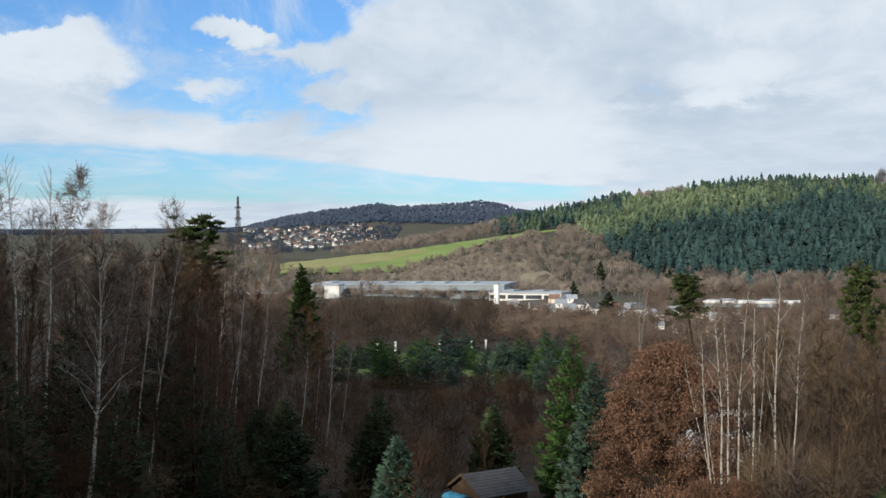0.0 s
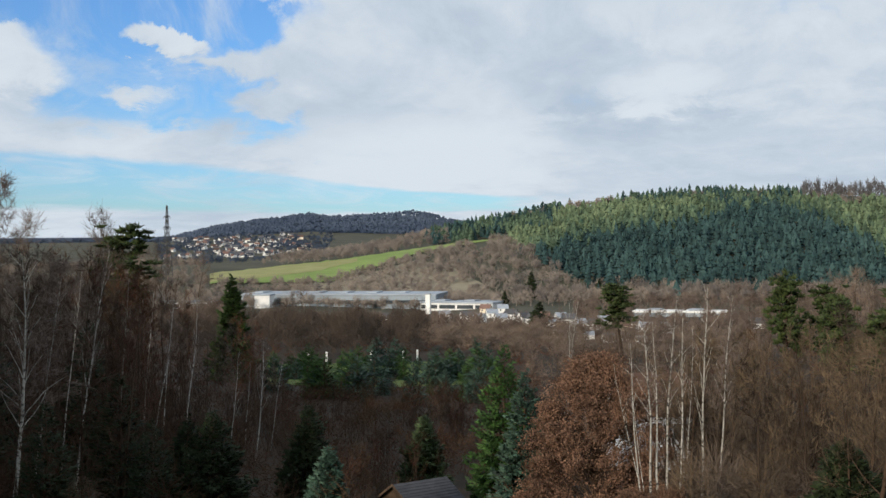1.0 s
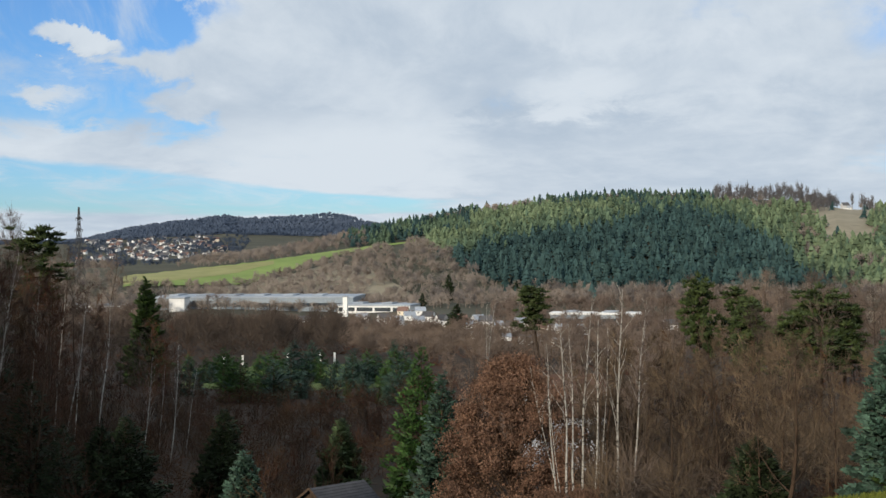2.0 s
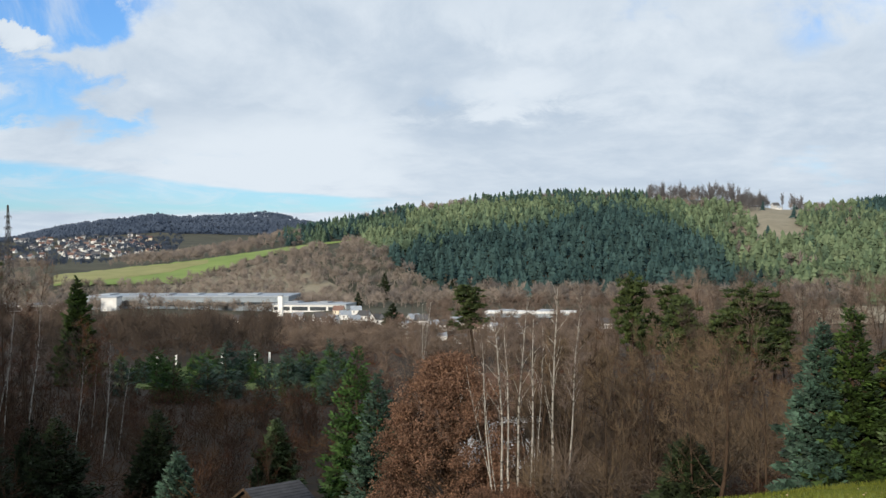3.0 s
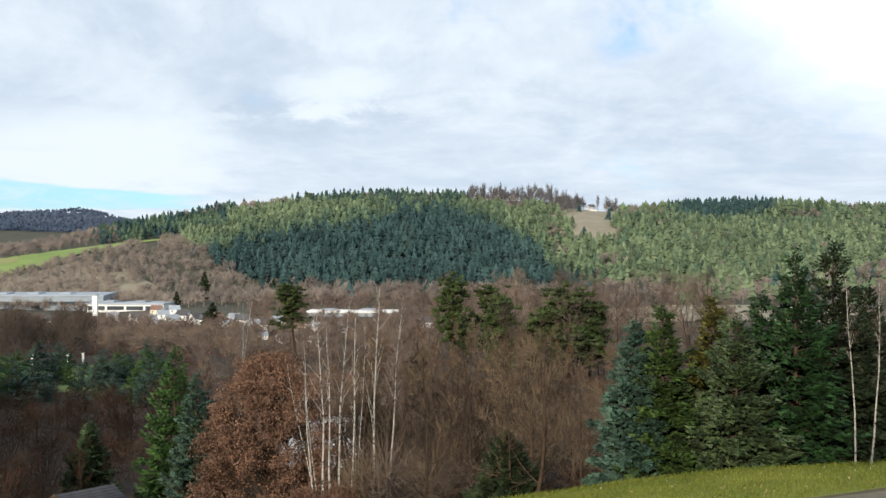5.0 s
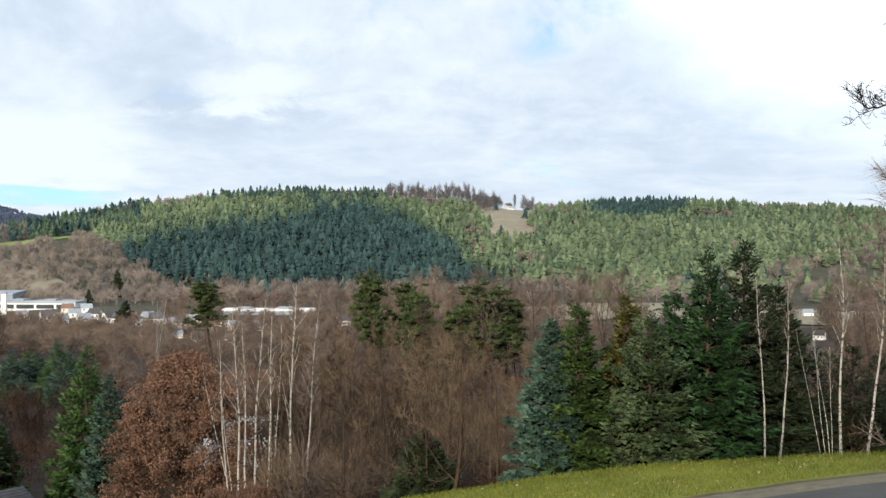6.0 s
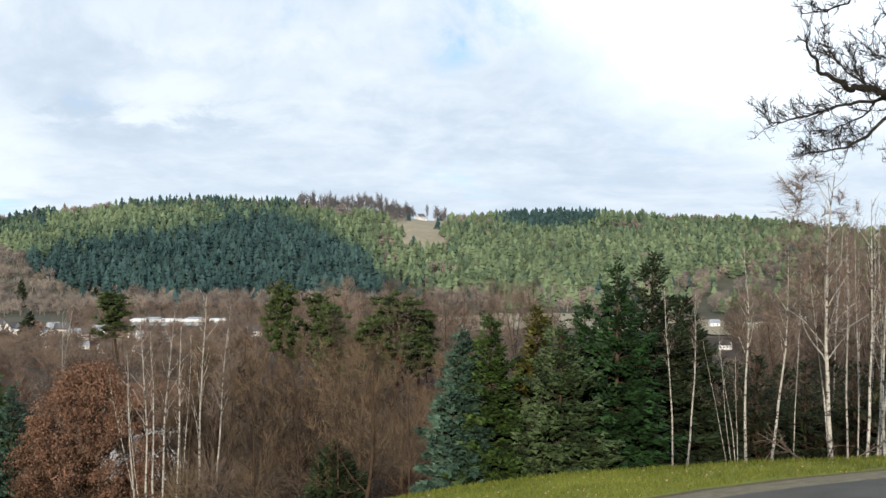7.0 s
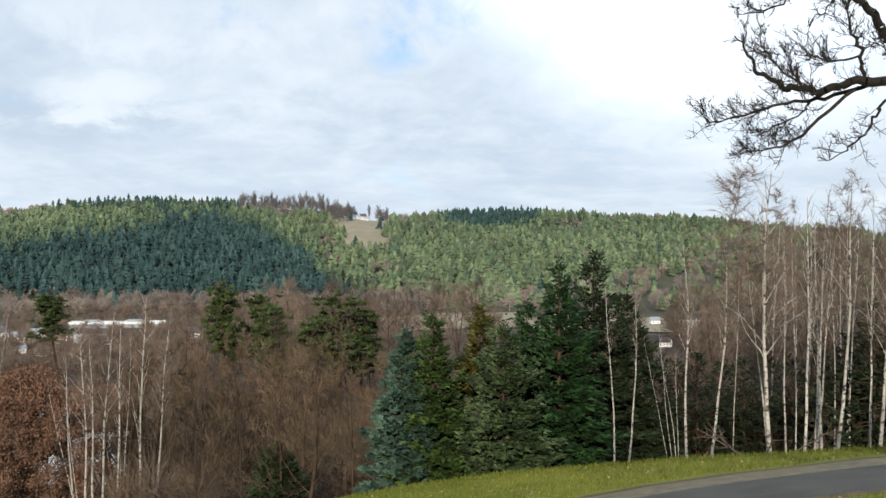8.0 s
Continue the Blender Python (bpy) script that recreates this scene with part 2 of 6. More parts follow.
M = {
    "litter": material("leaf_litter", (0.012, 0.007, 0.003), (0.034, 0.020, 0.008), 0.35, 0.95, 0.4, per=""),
    "lawn": material("lawn", (0.095, 0.118, 0.017), (0.205, 0.226, 0.036), 0.5, 0.9, 0.3, per="", fine=14),
    "rough_grass": material("rough_grass", (0.055, 0.085, 0.016), (0.13, 0.17, 0.038), 0.15, 0.95, 0.2, per=""),
    "pasture": material("dry_pasture", (0.20, 0.172, 0.118), (0.32, 0.280, 0.200), 0.02, 0.95, 0.1, per=""),
    "field": material("winter_crop", (0.14, 0.21, 0.045), (0.25, 0.32, 0.085), 0.008, 0.95, 0.0, per=""),
    "stubble": material("stubble_strip", (0.24, 0.24, 0.085), (0.35, 0.33, 0.14), 0.01, 0.95, 0.0, per=""),
    "forest_floor": material("forest_floor", (0.036, 0.038, 0.022), (0.085, 0.078, 0.050), 0.02, 0.95, 0.0, per=""),
    # blue-grey distance haze is mixed into this colour, for land and trees alike
    "hazy_wood": material("hazy_wooded_slope", (0.040, 0.055, 0.085), (0.080, 0.100, 0.138), 0.006, 1.0, 0.0, per="", spec=0.0),
    "asphalt": material("asphalt", (0.045, 0.044, 0.040), (0.085, 0.083, 0.076), 0.8, 0.8, 0.2, per="", fine=20),
    "gravel": material("pale_gravel", (0.10, 0.088, 0.058), (0.21, 0.185, 0.125), 3.0, 0.9, 0.4, per=""),
    "verge": material("verge_soil", (0.050, 0.035, 0.018), (0.15, 0.115, 0.050), 2.0, 0.95, 0.4, per=""),
    "bark": material("brown_bark", (0.030, 0.018, 0.011), (0.082, 0.054, 0.034), 3.0, 0.9, 0.3),
    # bark darkened so the roadside tree reads as a backlit silhouette
    "silhouette_bark": material("silhouette_bark", (0.012, 0.010, 0.008), (0.034, 0.028, 0.022), 3.0, 0.9, 0.3),
    "twig_brown": material("brown_twigs", (0.020, 0.0105, 0.005), (0.064, 0.035, 0.0155), 0.5, 0.85, 0, spread=0.6),
    "twig_red": material("reddish_twigs", (0.033, 0.0135, 0.0068), (0.096, 0.041, 0.019), 0.5, 0.85, 0, spread=0.6),
    "twig_grey": material("grey_twigs", (0.074, 0.055, 0.042), (0.168, 0.126, 0.097), 0.5, 0.85, 0, spread=0.6),
    "twig_birch": material("birch_twigs", (0.10, 0.075, 0.062), (0.20, 0.152, 0.125), 0.5, 0.8, 0, spread=0.2),
    "twig_warm": material("warm_brown_twigs", (0.050, 0.036, 0.022), (0.155, 0.110, 0.069), 0.5, 0.85, 0, spread=0.6),
    "birch": birch_bark(),
    "oak_leaf": material("withered_leaves", (0.098, 0.056, 0.037), (0.295, 0.172, 0.112), 0.5, 0.8, 0, per="island", spread=0.45, through_light=0.25),
    "spruce": material("spruce_needles", (0.003, 0.009, 0.0015), (0.050, 0.088, 0.016), 1.6, 0.7, 0, per="island", spread=0.6),
    "blue_spruce": material("blue_spruce_needles", (0.004, 0.014, 0.010), (0.062, 0.116, 0.080), 1.6, 0.7, 0, per="island", spread=0.6),
    "grey_spruce": material("grey_green_needles", (0.004, 0.010, 0.003), (0.072, 0.108, 0.042), 1.6, 0.7, 0, per="island", spread=0.6),
    "olive_spruce": material("olive_needles", (0.007, 0.010, 0.0015), (0.092, 0.086, 0.013), 1.6, 0.7, 0, per="island", spread=0.6),
    "deep_spruce": material("deep_green_needles", (0.002, 0.009, 0.002), (0.022, 0.062, 0.015), 1.6, 0.7, 0, per="island", spread=0.6),
    "bright_spruce": material("bright_green_needles", (0.008, 0.026, 0.004), (0.050, 0.110, 0.022), 1.2, 0.7, 0, per="island", spread=0.5),
    # spruce needles with the shade of the thicket put into their colour
    "shade_spruce": material("shade_dark_needles", (0.004, 0.009, 0.003), (0.024, 0.038, 0.011), 1.2, 0.75, 0, per="island", spread=0.45),
    "pine": material("pine_needles", (0.015, 0.028, 0.007), (0.060, 0.082, 0.021), 1.2, 0.7, 0, per="island", spread=0.4),
    # far conifers: haze greys the greens; the darkest also carries a painted cloud shadow
    "far_shadowed": material("far_spruce_shadowed", (0.018, 0.040, 0.042), (0.048, 0.084, 0.078), 0.05, 0.9, 0, per="island", spread=0.34, spec=0.1),
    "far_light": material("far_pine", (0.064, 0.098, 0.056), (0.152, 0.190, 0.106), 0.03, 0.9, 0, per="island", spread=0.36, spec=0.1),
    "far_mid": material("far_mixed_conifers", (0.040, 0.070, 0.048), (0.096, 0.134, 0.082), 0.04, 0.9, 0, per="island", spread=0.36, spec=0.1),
    "far_bare": material("far_bare_wood", (0.150, 0.124, 0.107), (0.300, 0.257, 0.218), 0.03, 0.95, 0, per="", spec=0.1),
    "ridge_twigs": material("ridge_twigs", (0.070, 0.068, 0.072), (0.150, 0.143, 0.145), 0.03, 0.95, 0, per="", spec=0.1),
    "valley_twigs": material("valley_twigs", (0.088, 0.065, 0.053), (0.195, 0.150, 0.122), 0.05, 0.95, 0, per="", spec=0.1),
    "far_grey": material("far_grey_wood", (0.100, 0.088, 0.084), (0.220, 0.194, 0.178), 0.03, 0.95, 0, per="", spec=0.1),
    "render": material("white_render", (0.66, 0.66, 0.65), (0.82, 0.82, 0.80), 0.3, 0.85, 0.05, spread=0.1),
    "render_grey": material("grey_render", (0.36, 0.38, 0.42), (0.52, 0.54, 0.58), 0.5, 0.85, 0.05, spread=0.1),
    "render_warm": material("cream_render", (0.60, 0.52, 0.40), (0.76, 0.68, 0.55), 0.3, 0.85, 0.05, spread=0.15),
    "grey_metal": material("grey_sheet_metal", (0.20, 0.24, 0.28), (0.30, 0.35, 0.39), 0.08, 0.5, 0, spread=0.1),
    "pale_roof": material("pale_flat_roof", (0.23, 0.26, 0.30), (0.37, 0.41, 0.46), 0.05, 0.6, 0, spread=0.1),
    "dark_glass": material("dark_glass_band", (0.03, 0.04, 0.05), (0.07, 0.08, 0.09), 0.3, 0.15, 0, spread=0.1, spec=0.6),
    "tile_red": material("red_roof_tiles", (0.12, 0.074, 0.060), (0.20, 0.122, 0.098), 0.8, 0.8, 0.1, spread=0.3),
    "tile_brown": material("brown_roof_tiles", (0.062, 0.036, 0.026), (0.105, 0.064, 0.046), 1.5, 0.85, 0.2, spread=0.1),
    "slate": material("dark_slate", (0.055, 0.055, 0.06), (0.12, 0.12, 0.125), 1.0, 0.7, 0.1, spread=0.3),
    "felt": material("roofing_felt", (0.035, 0.036, 0.042), (0.075, 0.076, 0.085), 2.0, 0.8, 0.2, spread=0.05),
    "wood": material("weathered_wood", (0.045, 0.030, 0.020), (0.105, 0.070, 0.045), 4.0, 0.85, 0.2, spread=0.15),
    "tarp": material("blue_tarpaulin", (0.03, 0.16, 0.28), (0.06, 0.27, 0.42), 2.0, 0.5, 0.1, spread=0.1),
    "yellow": material("yellow_board", (0.50, 0.38, 0.08), (0.68, 0.52, 0.14), 2.0, 0.7, 0.1, spread=0.1),
    "log_end": material("cut_logs", (0.32, 0.20, 0.11), (0.55, 0.40, 0.26), 5.0, 0.8, 0.1, spread=0.3),
    "steel": material("weathered_steel", (0.03, 0.032, 0.036), (0.06, 0.062, 0.066), 1.0, 0.6, 0, metal=0.2, spread=0.05),
    "post_white": material("white_painted_post", (0.66, 0.66, 0.64), (0.82, 0.82, 0.80), 3.0, 0.7, 0.05, spread=0.1),
    "pale_leaf": material("dry_fallen_leaves", (0.30, 0.22, 0.11), (0.55, 0.45, 0.28), 1.0, 0.8, 0, per="island", spread=0.35),
    "grass": material("grass_blades", (0.112, 0.140, 0.018), (0.235, 0.252, 0.042), 0.6, 0.8, 0, per="island", spread=0.35, through_light=0.3),
}

# ---------------------------------------------------------------- the lie of the land
# heights below or above the eye, along rings round the viewpoint: (bearing, height) pairs
RINGS = [
    (0, ((-180, -1.6), (180, -1.6))),
    (22, ((-180, -1.0), (-60, -3.0), (-20, -5.4), (24, -5.2), (32, -5.0), (40, -4.7), (49, -4.5), (80, -3.5), (180, -1.0))),
    (29, ((-180, 0), (-60, -4.0), (-20, -7.6), (3, -7.5), (16, -7.0), (24, -6.5), (32, -6.0), (40, -5.6), (49, -5.1), (80, -4), (180, 0))),
    (36, ((-180, 1), (-60, -5.0), (-20, -9.5), (3, -9.0), (10, -8.5), (16, -7.95), (20, -7.38), (24, -7.0), (27, -6.66), (32, -6.2), (35, -6.04), (40, -5.68), (45, -5.4), (49, -5.12), (80, -4), (180, 1))),
    # left of the view these rings raise an unseen hill to shade the hollow
    (50, ((-180, 3), (-135, 1), (-110, 3), (-60, 2), (-30, -8), (-20, -12), (3, -12.5), (16, -11.3), (24, -10), (32, -9), (49, -8), (80, -5), (180, 3))),
    (90, ((-180, 8), (-135, 6), (-110, 13), (-60, 9), (-30, -6), (-20, -14.5), (3, -14.8), (24, -15), (49, -14), (80, -8), (180, 8))),
    (170, ((-180, 20), (-135, 16), (-110, 28), (-60, 22), (-30, -4), (-20, -17), (3, -17), (24, -19), (49, -19), (80, -8), (180, 20))),
    (300, ((-180, 40), (-135, 30), (-110, 36), (-60, 24), (-30, -5), (-20, -20), (3, -20), (24, -22), (49, -22), (80, -8), (180, 40))),
    (450, ((-180, 60), (-60, -10), (-20, -25), (3, -26), (24, -24), (49, -23), (80, -4), (180, 60))),
    (650, ((-180, 70), (-60, -5), (-20, -26), (3, -25), (6, -23), (10, -22.5), (16, -21), (24, -22), (32, -20), (40, -21), (49, -22), (80, 10), (180, 70))),
    (780, ((-180, 76), (-60, -3), (-20, -22), (-8, -15), (-3, -13), (0, -13), (3, -9), (6, -5), (10, 2), (16, 6.5), (24, 1), (32, -1), (40, -4), (49, -8), (80, 20), (180, 76))),
    (900, ((-180, 80), (-60, 0), (-20, -18), (-8, -7), (-3, -4.5), (0, -2), (3, 2), (6, 6), (10, 18), (16, 27), (24, 19), (25, 22), (26.5, 20), (32, 16), (40, 11), (49, 6), (80, 30), (180, 80))),
    (990, ((-180, 80), (-60, 2), (-20, -16), (-8, -8), (-3, -3), (0, 2), (3, 8), (6, 12), (10, 28), (16, 37), (24, 30), (25, 33), (26.5, 30), (32, 25), (40, 18), (49, 13), (80, 40), (180, 80))),
    (1100, ((-180, 80), (-60, 5), (-20, -14), (-8, -12), (-3, -3), (0, 6), (3.6, 22), (5.7, 28), (8.3, 39), (10.9, 45), (13.2, 48), (14.4, 50), (17.5, 50), (20.5, 51), (23.2, 49), (24.2, 43), (25.3, 38.5), (27, 38), (29.3, 41), (32, 43), (34.5, 42), (37, 39), (40, 37.5), (43, 30), (49, 24), (80, 50), (180, 80))),
    (1500, ((-180, 80), (-60, 10), (-20, -10), (-8, -12), (-3, -4), (3, 8), (10, 20), (25, 30), (49, 18), (80, 50), (180, 80))),
    (2200, ((-180, 90), (-60, 30), (-20, 18), (-8, 24), (-3, 30), (3, 22), (10, 20), (49, 25), (80, 50), (180, 90))),
    (3000, ((-180, 90), (-60, 40), (-20, 30), (-12, 28), (-10.6, 29), (-9.3, 37), (-7.5, 62), (-5.9, 76), (-4.3, 85), (-3, 96), (-2.2, 88), (-1.2, 90), (0.4, 95), (1.8, 100), (2.6, 94), (3.6, 78), (6, 55), (49, 40), (80, 60), (180, 90))),
    (4400, ((-180, 60), (180, 60))),
]


def ground_at(az, r):
    """Height of the land in metres at a bearing (degrees) and a distance."""
    i = 0
    while i < len(RINGS) - 2 and r > RINGS[i + 1][0]:
        i += 1
    (ra, pa), (rb, pb) = RINGS[i], RINGS[i + 1]
    za, zb = (float(np.interp(az, [p[0] for p in q], [p[1] for p in q])) for q in (pa, pb))
    k = min(max((r - ra) / (rb - ra), 0), 1)
    z = za + (zb - za) * k
    if r > 40:
        p = Vector((math.sin(radians(az)) * r, math.cos(radians(az)) * r, 0))
        z += noise.noise(p / (25 + r * 0.08)) * min(0.003 * r, 3.0)
    return EYE + z


def spot(az, r):
    a = radians(az)
    return Vector((math.sin(a) * r, math.cos(a) * r, ground_at(az, r)))


def reach(az, r, up):
    """How tall a thing at a bearing and distance stands to rise to an elevation (degrees) from the eye."""
    return EYE + r * math.tan(radians(up)) - ground_at(az, r)


def ground_xy(x, y):
    return ground_at(math.degrees(math.atan2(x, y)), math.hypot(x, y))


# ---------------------------------------------------------------- mesh helpers


def mesh_of(name, verts, faces, mat, smooth=False):
    me = bpy.data.meshes.new(name)
    me.from_pydata(verts.tolist() if hasattr(verts, "tolist") else verts, [], faces.tolist() if hasattr(faces, "tolist") else faces)
    for m in mat if isinstance(mat, (list, tuple)) else [mat]:
        me.materials.append(m)
    if smooth:
        me.shade_smooth()
    return me


def child(name, me, parent, label="", m=None):
    ob = new(name, me)
    ob.parent = parent
    if m is not None:
        ob.matrix_local = m
    if label:
        tagged(ob, label)
    return ob


def part(name, bm, mat, parent, label="", m=None):
    me = bpy.data.meshes.new(name)
    bmesh.ops.recalc_face_normals(bm, faces=bm.faces)
    bm.to_mesh(me)
    bm.free()
    me.materials.append(mat)
    return child(name, me, parent, label, m)


def box(bm, lo, hi, bevel=0.0):
    c, s = (Vector(lo) + Vector(hi)) / 2, Vector(hi) - Vector(lo)
    made = bmesh.ops.create_cube(bm, size=1, matrix=Matrix.Translation(c) @ Matrix.Diagonal((*s, 1)))
    if bevel:
        edges = {e for v in made["verts"] for e in v.link_edges}
        bmesh.ops.bevel(bm, geom=list(edges), offset=bevel, segments=1, affect="EDGES")
    return bm


def frames_of(d):
    d = d / np.maximum(np.linalg.norm(d, axis=1, keepdims=True), 1e-9)
    ref = np.where(np.abs(d[:, 2:3]) > 0.9, [[1.0, 0, 0]], [[0, 0, 1.0]])
    u = np.cross(d, ref)
    u /= np.linalg.norm(u, axis=1, keepdims=True)
    return u, np.cross(d, u)


def tubes(segs, sides=4):
    """Tapered tubes for rows x0 y0 z0 x1 y1 z1 r0 r1."""
    s = np.asarray(segs, float)
    u, v = frames_of(s[:, 3:6] - s[:, :3])
    a = np.arange(sides) * 2 * np.pi / sides
    ring = np.cos(a)[None, :, None] * u[:, None] + np.sin(a)[None, :, None] * v[:, None]
    lo, hi = s[:, None, :3] + ring * s[:, None, 6:7], s[:, None, 3:6] + ring * s[:, None, 7:8]
    verts = np.concatenate([lo, hi], 1).reshape(-1, 3)
    k = np.arange(sides)
    quad = np.stack([k, (k + 1) % sides, (k + 1) % sides + sides, k + sides], 1)
    return verts, (quad[None] + (np.arange(len(s)) * 2 * sides)[:, None, None]).reshape(-1, 4)


def spikes(segs, flat=1.0):
    """Three-sided pyramids for rows x0 y0 z0 x1 y1 z1 r: twigs and sprays of needles."""
    s = np.asarray(segs, float)
    u, v = frames_of(s[:, 3:6] - s[:, :3])
    a = np.array([0.0, 2.1, 4.2])
    ring = np.cos(a)[None, :, None] * u[:, None] + flat * np.sin(a)[None, :, None] * v[:, None]
    lo = s[:, None, :3] + ring * s[:, None, 6:7]
    verts = np.concatenate([lo, s[:, None, 3:6]], 1).reshape(-1, 3)
    tri = np.array([[0, 1, 3], [1, 2, 3], [2, 0, 3]])
    return verts, (tri[None] + (np.arange(len(s)) * 4)[:, None, None]).reshape(-1, 3)


def leaves(points, dirs, size, rng):
    """Small folded leaves, each two triangles bent along the middle, at points with given ways."""
    n = len(points)
    d = dirs / np.maximum(np.linalg.norm(dirs, axis=1, keepdims=True), 1e-9)
    side = np.cross(d, rng.normal(size=(n, 3)))
    side /= np.maximum(np.linalg.norm(side, axis=1, keepdims=True), 1e-9)
    up = np.cross(side, d)
    L = size * rng.uniform(0.6, 1.3, (n, 1))
    verts = np.stack([points, points + d * L * 0.5 + side * L * 0.32 + up * L * 0.12, points + d * L, points + d * L * 0.5 - side * L * 0.32 + up * L * 0.12], 1).reshape(-1, 3)
    k = (np.arange(n) * 4)[:, None, None]
    return verts, (np.array([[0, 1, 2], [0, 2, 3]])[None] + k).reshape(-1, 3)


# ---------------------------------------------------------------- trees


def limb(rng, start, way_to, length, r0, r1, steps, wobble, lift):
    """One bent branch: rows for tubes() and the points along it."""
    p, d = np.array(start, float), np.array(way_to, float)
    d /= np.linalg.norm(d)
    rows, pts = [], [(p.copy(), d.copy())]
    for i in range(steps):
        d = d + rng.normal(size=3) * wobble + np.array([0, 0, lift])
        d /= np.linalg.norm(d)
        q = p + d * length / steps
        a, b = r0 + (r1 - r0) * i / steps, r0 + (r1 - r0) * (i + 1) / steps
        rows.append([*p, *q, a, b])
        p = q
        pts.append((p.copy(), d.copy()))
    return rows, pts


def along(pts, k):
    f = k * (len(pts) - 1)
    i = min(int(f), len(pts) - 2)
    p = pts[i][0] + (pts[i + 1][0] - pts[i][0]) * (f - i)
    return p, pts[i + 1][1]


def side_way(rng, d, angle):
    o = rng.normal(size=3)
    o -= d * (o @ d)
    o /= np.linalg.norm(o)
    return d * math.cos(angle) + o * math.sin(angle)


def bare_crown(rng, height, spread_, clear, limbs, subs, twigs, stems=1, droop=0.0, twig_r=0.012, twig_len=1.0, rise=0.9, trunk_r=None, dome=False, angle=(35, 62)):
    """A leafless tree: rows of wood and rows of twigs."""
    wood, fine = [], []
    for s in range(stems):
        r0 = (trunk_r or height * 0.012) / (1 + 0.35 * (stems > 1))
        lean = np.array([rng.normal() * 0.05, rng.normal() * 0.05, 1]) if stems == 1 else np.array([rng.normal() * 0.28, rng.normal() * 0.28, 1])
        start = np.array([rng.normal() * 0.15 * (stems > 1), rng.normal() * 0.15 * (stems > 1), -0.3])
        h = height * (1 if s == 0 else rng.uniform(0.65, 0.98))
        rows, pts = limb(rng, start, lean, h + 0.3, r0, r0 * 0.12, 9, 0.035, 0.02)
        wood += rows
        for i in range(limbs):
            k = clear + (0.99 - clear) * (i + rng.random()) / limbs
            p, d = along(pts, k)
            rel = (k - clear) / (1 - clear)
            ln = spread_ * (1.05 - 0.72 * rel ** 1.3) * rng.uniform(0.7, 1.15)
            if dome:
                ln = spread_ * math.sqrt(max(1.08 - rel * rel, 0.04)) * rng.uniform(0.75, 1.08)
            w = side_way(rng, d, radians(rng.uniform(*angle) if not dome else rng.uniform(50, 85) * (1 - 0.4 * rel)))
            w[2] = max(w[2], 0.15) * rise
            rows2, pts2 = limb(rng, p, w, ln, max(r0 * (1 - k) * 0.42, 0.012), 0.006, 5, 0.10, 0.09 - droop * 0.25)
            wood += rows2
            for j in range(subs):
                q, e = along(pts2, rng.uniform(0.2, 1.0))
                w3 = side_way(rng, e, radians(rng.uniform(20, 65)))
                ln3 = ln * rng.uniform(0.22, 0.5)
                rows3, pts3 = limb(rng, q, w3, ln3, 0.014, 0.007, 2, 0.12, 0.10 - droop * 0.5)
                fine += [[*r[:6], r[6]] for r in rows3]
                for _ in range(twigs):
                    q2, e2 = along(pts3, rng.uniform(0.1, 1.0))
                    w4 = side_way(rng, e2, radians(rng.uniform(15, 60)))
                    w4[2] += 0.25 - droop * 1.6
                    w4 /= np.linalg.norm(w4)
                    fine.append([*q2, *(q2 + w4 * twig_len * rng.uniform(0.25, 0.8) * (0.6 + 0.05 * height)), twig_r])
    return wood, fine


def tree_root(name, label, category="tree", group=""):
    return tagged(new(name), label, category, group)


def bare_tree(name, label, seed, bark, twig, group="", plumb=False, **k):
    rng = np.random.default_rng(seed)
    wood, fine = bare_crown(rng, **k)
    if plumb:
        # set the tip of the first stem straight over its foot
        w, f = np.array(wood), np.array(fine)
        tip = w[8, 3:6]
        for a in (w, f):
            for c in (0, 3):
                a[:, c:c + 2] -= a[:, c + 2:c + 3] / tip[2] * tip[:2]
        w[:, (2, 5)] *= k["height"] / tip[2]
        f[:, (2, 5)] *= k["height"] / tip[2]
        wood, fine = w, f
    root = tree_root(name, label, group=group)
    child("trunk", mesh_of("trunk", *tubes(wood, 5), bark, True), root)
    child("crown", mesh_of("crown", *spikes(fine), twig), root)
    return root


